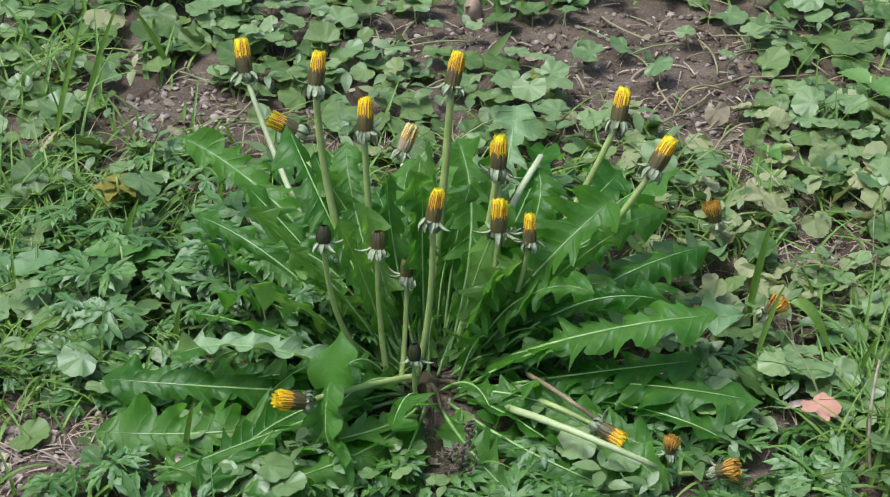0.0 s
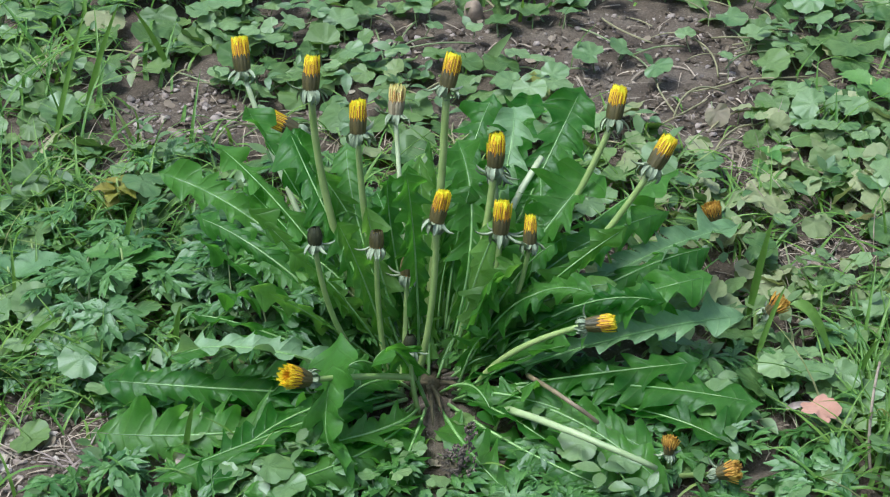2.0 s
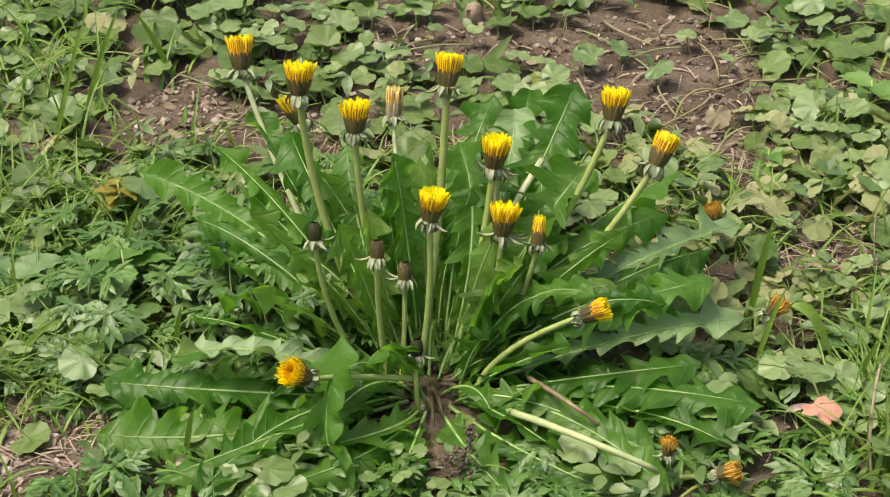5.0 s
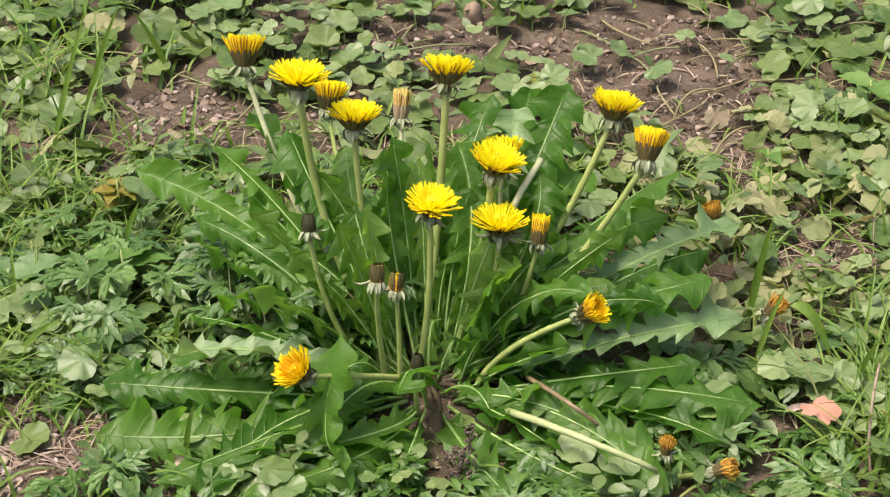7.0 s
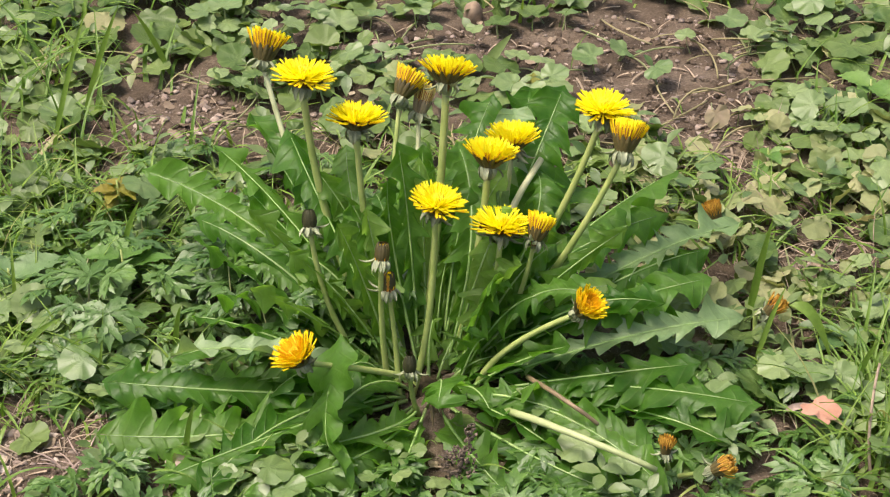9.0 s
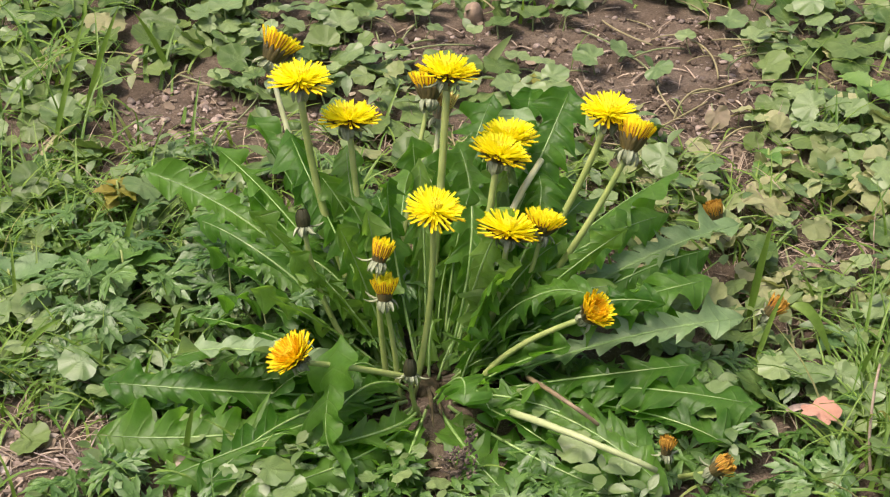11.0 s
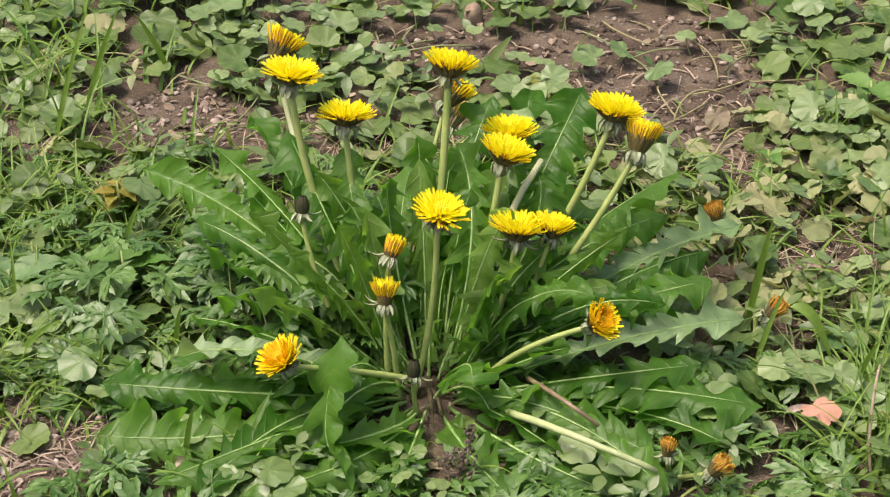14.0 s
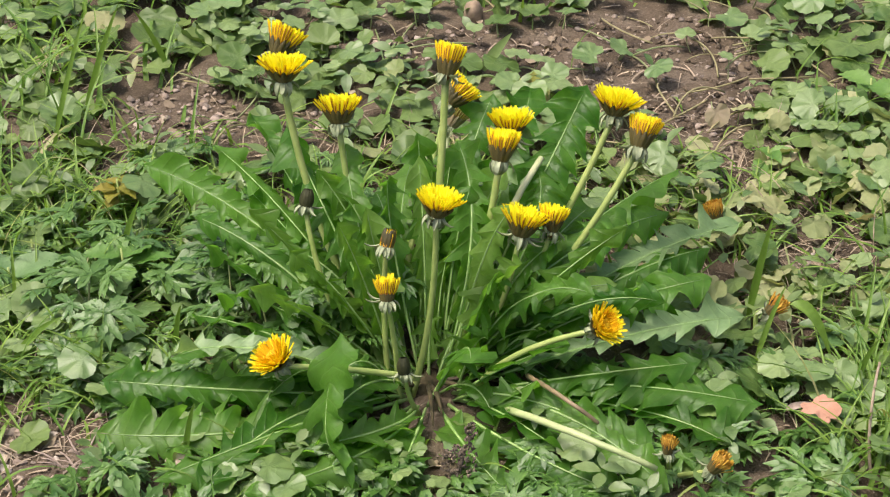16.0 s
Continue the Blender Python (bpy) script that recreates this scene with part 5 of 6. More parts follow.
def build_ovate_plants():
    rng = random.Random(77)
    young = leaf_material("nettle_blade", (0.075, 0.190, 0.025), (0.150, 0.280, 0.055), 0.5, 0.3)
    red = leaf_material("reddish_blade", (0.13, 0.19, 0.02), (0.28, 0.24, 0.035), 0.55, 0.3)
    broad = leaf_material("dock_blade", (0.070, 0.170, 0.045), (0.150, 0.260, 0.095), 0.5, 0.25)
    spots = (((-0.2328, 0.1217, 0.0), 0.040, young, "bright green nettle with saw-edged leaves", 7, 0.045), ((-0.2517, 0.2355, -0.0), 0.021, red, "young weed with yellow and reddish leaves", 9, 0.034),
             ((-0.3241, 0.1277, 0.0), 0.042, broad, "weed with broad smooth green leaves", 4, 0.022), ((-0.3123, 0.1664, 0.0), 0.026, broad, "weed with broad smooth green leaves", 3, 0.022),
             ((-0.2419, 0.0338, 0.0), 0.028, young, "bright green nettle with saw-edged leaves", 5, 0.025), ((0.0983, 0.4131, 0.0), 0.026, red, "young weed with yellow and reddish leaves", 5, 0.02),
             ((-0.0628, 0.0979, -0.0), 0.034, young, "bright green nettle with saw-edged leaves", 5, 0.03), ((-0.0964, 0.0689, 0.0), 0.034, broad, "weed with broad smooth green leaves", 4, 0.025),
             ((0.2951, 0.3094, 0.0), 0.028, young, "bright green nettle with saw-edged leaves", 5, 0.02), ((0.4019, 0.423, 0.0), 0.032, young, "bright green nettle with saw-edged leaves", 5, 0.02),
             ((0.3193, 0.0547, 0.0), 0.026, broad, "weed with broad smooth green leaves", 4, 0.015))
    for at, size, mat, label, count, high in spots:
        foot = Vector((at[0], at[1], ground_height(at[0], at[1])))
        plant = thing("weed_plant", label, "plant", Matrix.Translation(foot), "weeds")
        v, f = tube([Vector((0, 0, -0.003)), Vector((0.001, 0, high * 0.6)), Vector((0, 0.001, high + 0.003))], [0.0014, 0.0012, 0.0008], 6)
        child("stem", mesh_of("stem", v, f, [STEM]), plant)
        leaf = ovate_leaf(rng)
        leaf.materials.clear()
        leaf.materials.append(mat)
        for k in range(count):
            s = size * rng.uniform(0.75, 1.15)
            m = pose(0, 0, high * (0.5 + 0.5 * k / count), 0, 0, k * 137.5 + rng.uniform(-20, 20)) @ pose(0, 0.002, 0, rng.uniform(-10, 30), rng.uniform(-12, 12), 0) @ Matrix.Diagonal((s, s, s, 1))
            child("leaf", leaf, plant, m)


build_ovate_plants()


def build_straw_tuft():
    rng = random.Random(52)
    pale = plain_material("pale_straw", (0.20, 0.15, 0.12), (0.42, 0.33, 0.27), 200, 0.7, 0.4, 0.3)
    foot = Vector((-0.2375, -0.0875, 0.0))
    tuft = thing("dry_grass_tuft", "bleached pinkish dry grass tuft flat on soil", "dry grass", Matrix.Translation(foot))
    for k in range(22):
        a = rng.uniform(-0.6, 3.4)
        ln = rng.uniform(0.008, 0.028)
        end = Vector((ln * math.cos(a), ln * math.sin(a), rng.uniform(0.003, 0.014)))
        start = Vector((rng.gauss(0, 0.008), rng.gauss(0, 0.008), 0.004))
        v, f = tube(curve_points(start, (start + end) * 0.5 + Vector((0, 0, 0.006)), start + end, 5), [0.0008, 0.0008, 0.0007, 0.0006, 0.0003], 5)
        child("straw", mesh_of("straw", v, f, [pale]), tuft)
    single_blade((-0.1778, -0.0854, 0.014), (-0.1524, -0.0986, 0.016), 0.011, pale, "dead_blade", "bleached curled dead blade lying on soil", "dry grass", 0.006)
    single_blade((-0.0316, 0.5092, 0.004), (-0.0503, 0.5139, 0.005), 0.006, pale, "dead_blade", "bleached curled dead blade lying on soil", "dry grass", 0.003)
    single_blade((0.2644, -0.0364, 0.018), (0.284, -0.0324, 0.02), 0.005, pale, "dead_blade", "bleached straw piece beside a fallen leaf", "dry grass", 0.002)


build_straw_tuft()


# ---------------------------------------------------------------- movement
def lay(n):
    """A turn that carries +z to n."""
    return Vector((0, 0, 1)).rotation_difference(Vector(n))


def move_flower(key, rows):
    """Rows: seconds, place of the stem's top, way the head faces, how far it is open."""
    flower, head, foot, reach, moving, rising = FLOWERS[key]
    swings, tilts = [], []
    for t, x, y, z, nx, ny, nz, wide in rows:
        q = reach.rotation_difference(Vector((x, y, z)) - foot)
        swings.append((t, Matrix.Translation(foot) @ q.to_matrix().to_4x4()))
        tilts.append((t, Matrix.Translation(reach) @ (q.inverted() @ lay((nx, ny, nz))).to_matrix().to_4x4()))
    walk(flower, swings)
    walk(head, tilts)
    steps = [(r[0], r[7]) for i, r in enumerate(rows) if i in (0, len(rows) - 1) or abs(r[7] - rows[i - 1][7]) + abs(r[7] - rows[i + 1][7]) > 0.015]
    still = max(s[1] for s in steps) - min(s[1] for s in steps) < 0.01
    for i, (ob, turn, radius, height, shut, out) in enumerate(moving):
        sunk = 0.0105 if i < rising else 0.0
        poses = [(t, hinge(turn, radius, height - sunk * max(0.0, 1 - w / 0.30), shut + (out - shut) * w)) for t, w in steps]
        if still:
            ob.matrix_basis = poses[0][1]
        else:
            walk(ob, poses)


def move_leaf(number, rows):
    """Rows: seconds and the place of the leaf's tip; the leaf turns about its foot."""
    leaf = LEAF_PARTS[number]
    foot = Vector(LEAVES[number][0])
    reach = Vector(LEAVES[number][2]) - foot
    walk(leaf, [(t, Matrix.Translation(foot) @ reach.rotation_difference(Vector((x, y, z)) - foot).to_matrix().to_4x4()) for t, x, y, z in rows])


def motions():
    move_flower("f1", [(0, -0.1361, 0.197, 0.1587, -0.1, 0.4, 0.91, 0.02),
        (1.5, -0.1369, 0.1902, 0.165, -0.08, 0.4, 0.91, 0.05),
        (4.2, -0.1376, 0.1867, 0.1679, -0.08, 0.4, 0.91, 0.1),
        (6.3, -0.1356, 0.1695, 0.1836, 0.0, 0.49, 0.87, 0.337),
        (7, -0.1343, 0.1772, 0.1782, 0.0, 0.49, 0.87, 0.355),
        (8, -0.1265, 0.1857, 0.1754, 0.1, 0.53, 0.84, 0.355),
        (9, -0.1212, 0.1867, 0.1773, 0.2, 0.56, 0.8, 0.367),
        (11.5, -0.116, 0.1932, 0.174, 0.48, 0.5, 0.72, 0.4),
        (12.5, -0.1147, 0.192, 0.1758, 0.48, 0.5, 0.72, 0.39),
        (14.5, -0.1116, 0.1908, 0.1784, 0.41, 0.52, 0.75, 0.38),
        (16, -0.1107, 0.1902, 0.1793, 0.37, 0.53, 0.76, 0.36)])
    move_flower("f2", [(0, -0.073, 0.0714, 0.2219, 0.1, 0.36, 0.93, 0.02),
        (1.5, -0.0753, 0.0679, 0.222, 0.05, 0.36, 0.93, 0.05),
        (4.2, -0.0832, 0.0631, 0.2206, 0.02, 0.36, 0.93, 0.1),
        (6.3, -0.0865, 0.0775, 0.2173, 0.04, 0.15, 0.99, 0.681),
        (7, -0.0857, 0.0795, 0.2171, 0.07, 0.15, 0.99, 0.722),
        (9, -0.0832, 0.084, 0.2169, 0.13, 0.15, 0.98, 0.902),
        (11.5, -0.0867, 0.0841, 0.2158, 0.04, 0.15, 0.99, 1),
        (12.5, -0.0897, 0.0896, 0.2136, 0.09, 0.15, 0.99, 1),
        (14.5, -0.0954, 0.1037, 0.2076, 0.18, 0.22, 0.96, 0.72),
        (15.3, -0.0973, 0.1028, 0.2071, 0.1, 0.31, 0.95, 0.63),
        (16, -0.0991, 0.1076, 0.2049, 0.05, 0.31, 0.95, 0.6)])
    move_flower("f3", [(0, -0.0386, 0.0638, 0.1889, 0.05, 0.31, 0.95, 0.02),
        (1.5, -0.043, 0.0626, 0.1885, 0.05, 0.31, 0.95, 0.05),
        (4.2, -0.0457, 0.0645, 0.1877, 0.05, 0.31, 0.95, 0.1),
        (6.3, -0.0478, 0.0769, 0.1845, 0.05, 0.31, 0.95, 0.592),
        (7, -0.0469, 0.0767, 0.1847, 0.05, 0.31, 0.95, 0.623),
        (9, -0.0451, 0.0748, 0.1855, 0.05, 0.31, 0.95, 0.81),
        (11.5, -0.0526, 0.0896, 0.1797, 0.0, 0.31, 0.95, 0.97),
        (12.5, -0.0541, 0.091, 0.1788, 0.05, 0.31, 0.95, 0.97),
        (14.5, -0.0548, 0.0951, 0.1772, 0.05, 0.45, 0.89, 0.765),
        (15.3, -0.0563, 0.0927, 0.1777, 0.0, 0.45, 0.9, 0.63),
        (16, -0.0592, 0.0981, 0.1749, 0.0, 0.45, 0.9, 0.5)])
    move_flower("f4", [(0, -0.0978, 0.2021, 0.1029, -0.91, 0.16, 0.39, 0.1),
        (2.5, -0.0979, 0.1986, 0.108, -0.91, 0.16, 0.39, 0.1),
        (4.2, -0.1019, 0.189, 0.118, -0.7, 0.32, 0.63, 0.15),
        (6.3, -0.0766, 0.1942, 0.1249, 0.0, 0.4, 0.92, 0.335),
        (7, -0.0723, 0.1871, 0.1345, 0.1, 0.4, 0.91, 0.362),
        (7.5, -0.0528, 0.1877, 0.139, 0.1, 0.49, 0.87, 0.346),
        (8, -0.0325, 0.1879, 0.1413, 0.2, 0.56, 0.8, 0.335),
        (9, -0.0159, 0.1748, 0.1532, 0.45, 0.58, 0.68, 0.335),
        (11.5, 0.0095, 0.174, 0.1501, 0.0, 0.65, 0.76, 0.45),
        (12.5, 0.0141, 0.1731, 0.1497, 0.15, 0.65, 0.75, 0.45),
        (14.5, 0.0197, 0.1711, 0.1497, 0.58, 0.47, 0.67, 0.4),
        (16, 0.021, 0.175, 0.146, 0.7, 0.33, 0.63, 0.34)])
    move_flower("f5", [(0, 0.0229, 0.0811, 0.2162, 0.24, 0.39, 0.89, 0.02),
        (1.5, 0.0197, 0.0786, 0.217, 0.24, 0.39, 0.89, 0.05),
        (4.2, 0.0191, 0.0806, 0.2166, 0.19, 0.39, 0.9, 0.08),
        (6.3, 0.0188, 0.0903, 0.2144, 0.0, 0.49, 0.87, 0.555),
        (7, 0.0193, 0.0907, 0.2142, 0.05, 0.45, 0.89, 0.608),
        (9, 0.0193, 0.0896, 0.2145, 0.1, 0.49, 0.87, 0.69),
        (11.5, 0.0199, 0.1038, 0.2103, 0.09, 0.23, 0.97, 0.92),
        (12.5, 0.0209, 0.1084, 0.2087, 0.09, 0.23, 0.97, 0.92),
        (14, 0.0207, 0.1158, 0.2059, 0.15, 0.4, 0.91, 0.675),
        (15, 0.0203, 0.1137, 0.2068, 0.2, 0.48, 0.86, 0.5),
        (16, 0.0188, 0.1139, 0.2069, 0.2, 0.48, 0.86, 0.28)])
    move_flower("f6", [(0, -0.0164, 0.2248, 0.0693, 0.4, 0.37, 0.84, 0.05),
        (0.5, -0.0184, 0.2067, 0.1038, 0.19, 0.39, 0.9, 0.08),
        (1.5, -0.0196, 0.19, 0.1253, 0.1, 0.4, 0.91, 0.08),
        (4.2, -0.024, 0.1833, 0.1318, 0.1, 0.4, 0.91, 0.08),
        (6.3, -0.0188, 0.191, 0.1243, 0.1, 0.4, 0.91, 0.1),
        (7, -0.0165, 0.1912, 0.1242, 0.1, 0.4, 0.91, 0.1),
        (8, -0.0088, 0.1813, 0.135, 0.19, 0.39, 0.9, 0.12),
        (9, -0.0017, 0.1812, 0.1351, 0.28, 0.39, 0.88, 0.15),
        (11.5, 0.0164, 0.192, 0.1217, 0.28, 0.39, 0.88, 0.245),
        (12.5, 0.0198, 0.1943, 0.1183, 0.37, 0.37, 0.85, 0.28),
        (14.5, 0.0215, 0.1971, 0.1143, 0.44, 0.36, 0.82, 0.33),
        (16, 0.0219, 0.1998, 0.1107, 0.47, 0.35, 0.81, 0.36)])
    move_flower("f7", [(0, 0.0564, 0.0562, 0.162, 0.09, 0.23, 0.97, 0.02),
        (1.5, 0.0548, 0.0593, 0.1618, 0.09, 0.23, 0.97, 0.05),
        (4.2, 0.0518, 0.0633, 0.1615, 0.09, 0.23, 0.97, 0.08),
        (6.3, 0.0542, 0.0561, 0.1625, 0.21, 0.07, 0.98, 0.629),
        (7, 0.0526, 0.0517, 0.1635, 0.25, 0.07, 0.97, 0.646),
        (8, 0.0486, 0.0564, 0.1634, 0.17, 0.07, 0.98, 0.63),
        (9, 0.0495, 0.061, 0.1624, 0.14, 0.31, 0.94, 0.644),
        (11.5, 0.058, 0.0847, 0.154, 0.34, 0.14, 0.93, 0.95),
        (12.5, 0.061, 0.0921, 0.1503, 0.4, 0.1, 0.91, 0.97),
        (14, 0.0595, 0.0769, 0.1563, 0.31, 0.22, 0.93, 0.675),
        (15, 0.0581, 0.0693, 0.1588, 0.14, 0.31, 0.94, 0.55),
        (16, 0.0579, 0.0752, 0.1572, 0.15, 0.4, 0.91, 0.32)])
    move_flower("f7b", [(0, 0.0582, 0.0749, 0.1456, -0.1, 0.4, 0.9, 0),
        (4.2, 0.0542, 0.0783, 0.1463, -0.1, 0.4, 0.9, 0),
        (6.3, 0.0585, 0.0877, 0.1472, -0.1, 0.4, 0.9, 0.3),
        (7, 0.0601, 0.0851, 0.1469, 0, 0.4, 0.9, 0.42),
        (7.5, 0.0662, 0.0972, 0.1471, 0.05, 0.4, 0.9, 0.5),
        (8, 0.0697, 0.1025, 0.1466, 0, 0.3, 0.95, 0.55),
        (9, 0.0682, 0.1089, 0.1466, 0, 0.25, 0.97, 0.66),
        (11.5, 0.0646, 0.1173, 0.1462, 0, 0.2, 0.98, 0.9),
        (12.5, 0.0638, 0.1191, 0.1461, 0, 0.2, 0.98, 0.92),
        (14.5, 0.0669, 0.124, 0.145, 0, 0.3, 0.95, 0.63),
        (16, 0.0671, 0.1286, 0.1442, 0, 0.3, 0.95, 0.5)])
    move_flower("f8", [(0, 0.0097, 0.0035, 0.1526, 0.18, 0.22, 0.96, 0.02),
        (1.5, 0.0121, 0.0036, 0.1523, 0.23, 0.22, 0.95, 0.05),
        (4.2, 0.0104, 0.0054, 0.1525, 0.18, 0.22, 0.96, 0.08),
        (6.3, 0.0016, 0.0132, 0.1527, 0.12, 0.0, 0.99, 0.681),
        (7, 0.0077, 0.0166, 0.1519, 0.16, 0.0, 0.99, 0.707),
        (9, 0.0113, 0.02, 0.1512, 0.25, 0.07, 0.97, 0.828),
        (11.5, 0.0094, 0.0144, 0.152, 0.15, -0.12, 0.98, 1),
        (12.5, 0.0121, 0.0142, 0.1517, 0.15, -0.12, 0.98, 1),
        (14, 0.0127, 0.0098, 0.152, 0.24, 0.0, 0.97, 0.81),
        (15, 0.0131, 0.0116, 0.1518, 0.18, 0.14, 0.97, 0.675),
        (16, 0.012, 0.0117, 0.1519, 0.18, 0.22, 0.96, 0.55)])
    move_flower("f9", [(0, 0.0567, 0.0292, 0.1252, 0.05, 0.27, 0.96, 0.02),
        (1.5, 0.0576, 0.0291, 0.1251, 0.08, 0.27, 0.96, 0.05),
        (4.2, 0.059, 0.0286, 0.1249, 0.14, 0.31, 0.94, 0.08),
        (6.3, 0.0576, 0.0331, 0.1244, 0.09, 0.15, 0.99, 0.629),
        (7, 0.0576, 0.0305, 0.1248, 0.04, 0.15, 0.99, 0.684),
        (9, 0.0584, 0.03, 0.1248, 0.09, 0.23, 0.97, 0.892),
        (11.5, 0.0646, 0.0269, 0.1238, 0.18, 0.22, 0.96, 0.95),
        (12.5, 0.0677, 0.0258, 0.1232, 0.14, 0.23, 0.96, 0.95),
        (14, 0.0695, 0.028, 0.1224, 0.14, 0.31, 0.94, 0.72),
        (15, 0.0708, 0.0289, 0.1219, 0.14, 0.31, 0.94, 0.585),
        (16, 0.0723, 0.032, 0.1209, 0.24, 0.35, 0.91, 0.5)])
    move_flower("f10", [(0, 0.0786, 0.0146, 0.1265, 0.0, 0.31, 0.95, 0),
        (1.5, 0.0782, 0.0142, 0.1266, 0.0, 0.31, 0.95, 0),
        (4.2, 0.0839, 0.0185, 0.1249, 0.1, 0.31, 0.95, 0),
        (6.3, 0.0835, 0.0179, 0.125, 0.05, 0.31, 0.95, 0.08),
        (7, 0.0849, 0.0201, 0.1246, 0.1, 0.31, 0.95, 0.12),
        (9, 0.0825, 0.022, 0.1254, 0.28, 0.39, 0.88, 0.3),
        (11.5, 0.0893, 0.0344, 0.1221, 0.19, 0.31, 0.93, 0.6),
        (12.5, 0.0925, 0.0342, 0.1209, 0.14, 0.31, 0.94, 0.62),
        (14.5, 0.0941, 0.0352, 0.1201, 0.19, 0.31, 0.93, 0.6),
        (15.3, 0.0938, 0.0368, 0.12, 0.15, 0.4, 0.91, 0.45),
        (16, 0.0947, 0.0405, 0.119, 0.15, 0.4, 0.91, 0.35)])
    move_flower("f11", [(0, 0.1436, 0.089, 0.1815, 0.19, 0.39, 0.9, 0.02),
        (1.5, 0.1412, 0.091, 0.1824, 0.19, 0.39, 0.9, 0.05),
        (4.2, 0.1374, 0.0872, 0.1856, 0.15, 0.4, 0.91, 0.1),
        (6.3, 0.1407, 0.0959, 0.1814, 0.14, 0.31, 0.94, 0.533),
        (7, 0.1398, 0.0946, 0.1823, 0.19, 0.31, 0.93, 0.57),
        (8, 0.1334, 0.0887, 0.1875, 0.13, 0.07, 0.99, 0.756),
        (9, 0.1316, 0.0861, 0.1891, 0.13, 0.07, 0.99, 0.892),
        (11.5, 0.1366, 0.0894, 0.1855, 0.17, 0.07, 0.98, 0.97),
        (12.5, 0.1369, 0.0901, 0.1852, 0.17, 0.07, 0.98, 0.97),
        (14.5, 0.1402, 0.0953, 0.1819, 0.23, 0.31, 0.92, 0.675),
        (16, 0.1413, 0.1042, 0.1785, 0.23, 0.31, 0.92, 0.612)])
    move_flower("f12", [(0, 0.1685, 0.0575, 0.1612, 0.5, 0.31, 0.81, 0.04),
        (1.5, 0.1679, 0.06, 0.1613, 0.5, 0.31, 0.81, 0.06),
        (4.2, 0.1698, 0.0684, 0.1582, 0.44, 0.32, 0.84, 0.1),
        (6.3, 0.1702, 0.0756, 0.1562, 0.29, 0.47, 0.84, 0.289),
        (7, 0.1636, 0.069, 0.163, 0.2, 0.48, 0.86, 0.301),
        (8, 0.1463, 0.0539, 0.1771, 0.15, 0.48, 0.86, 0.335),
        (9, 0.1458, 0.058, 0.1769, 0.2, 0.48, 0.86, 0.347),
        (11.5, 0.1514, 0.0683, 0.1717, 0.29, 0.51, 0.81, 0.359),
        (12.5, 0.1527, 0.0704, 0.1705, 0.29, 0.51, 0.81, 0.359),
        (14.5, 0.1581, 0.0796, 0.1645, 0.29, 0.51, 0.81, 0.324),
        (16, 0.1591, 0.0865, 0.1617, 0.29, 0.51, 0.81, 0.301)])
    move_flower("f13", [(0, 0.1263, -0.0771, 0.0333, 0.81, -0.54, -0.24, 0.1),
        (0.5, 0.1231, -0.0733, 0.0467, 0.84, -0.5, -0.2, 0.1),
        (0.8, 0.1222, -0.0563, 0.0662, 0.93, -0.35, 0.01, 0.1),
        (1, 0.1205, -0.0434, 0.0763, 0.96, -0.24, 0.16, 0.1),
        (1.5, 0.1189, -0.0328, 0.0823, 0.96, -0.21, 0.2, 0.1),
        (2.5, 0.1156, -0.0215, 0.0883, 0.94, -0.12, 0.32, 0.12),
        (4.2, 0.1143, -0.0195, 0.0897, 0.91, -0.1, 0.41, 0.15),
        (6.3, 0.114, -0.0202, 0.0899, 0.76, -0.22, 0.61, 0.297),
        (7, 0.1141, -0.02, 0.0899, 0.69, -0.28, 0.67, 0.34),
        (9, 0.1133, -0.0178, 0.0908, 0.5, -0.3, 0.82, 0.425),
        (11.5, 0.1194, -0.0169, 0.0856, 0.54, -0.34, 0.77, 0.468),
        (12.5, 0.1209, -0.0169, 0.0841, 0.54, -0.34, 0.77, 0.493),
        (14, 0.1221, -0.0203, 0.0823, 0.58, -0.39, 0.72, 0.51),
        (16, 0.1246, -0.0235, 0.079, 0.58, -0.39, 0.72, 0.527)])
    move_flower("f14", [(0, -0.0779, -0.0837, 0.0613, -0.89, -0.29, 0.36, 0.15),
        (0.5, -0.077, -0.0814, 0.0675, -0.85, -0.34, 0.4, 0.15),
        (1.5, -0.0749, -0.0783, 0.0758, -0.78, -0.4, 0.49, 0.2),
        (4.2, -0.0747, -0.0763, 0.0786, -0.68, -0.41, 0.6, 0.225),
        (6.3, -0.0771, -0.0747, 0.077, -0.67, -0.22, 0.71, 0.495),
        (7, -0.077, -0.074, 0.0781, -0.63, -0.19, 0.75, 0.54),
        (8, -0.0779, -0.0696, 0.0817, -0.55, -0.09, 0.83, 0.529),
        (9, -0.0792, -0.0658, 0.0836, -0.51, -0.03, 0.86, 0.646),
        (11.5, -0.0838, -0.061, 0.0813, -0.58, -0.08, 0.81, 0.738),
        (12.5, -0.0865, -0.059, 0.0788, -0.58, -0.08, 0.81, 0.738),
        (14.5, -0.0927, -0.0537, 0.072, -0.52, -0.09, 0.85, 0.664),
        (16, -0.0964, -0.0497, 0.0675, -0.52, -0.09, 0.85, 0.648)])
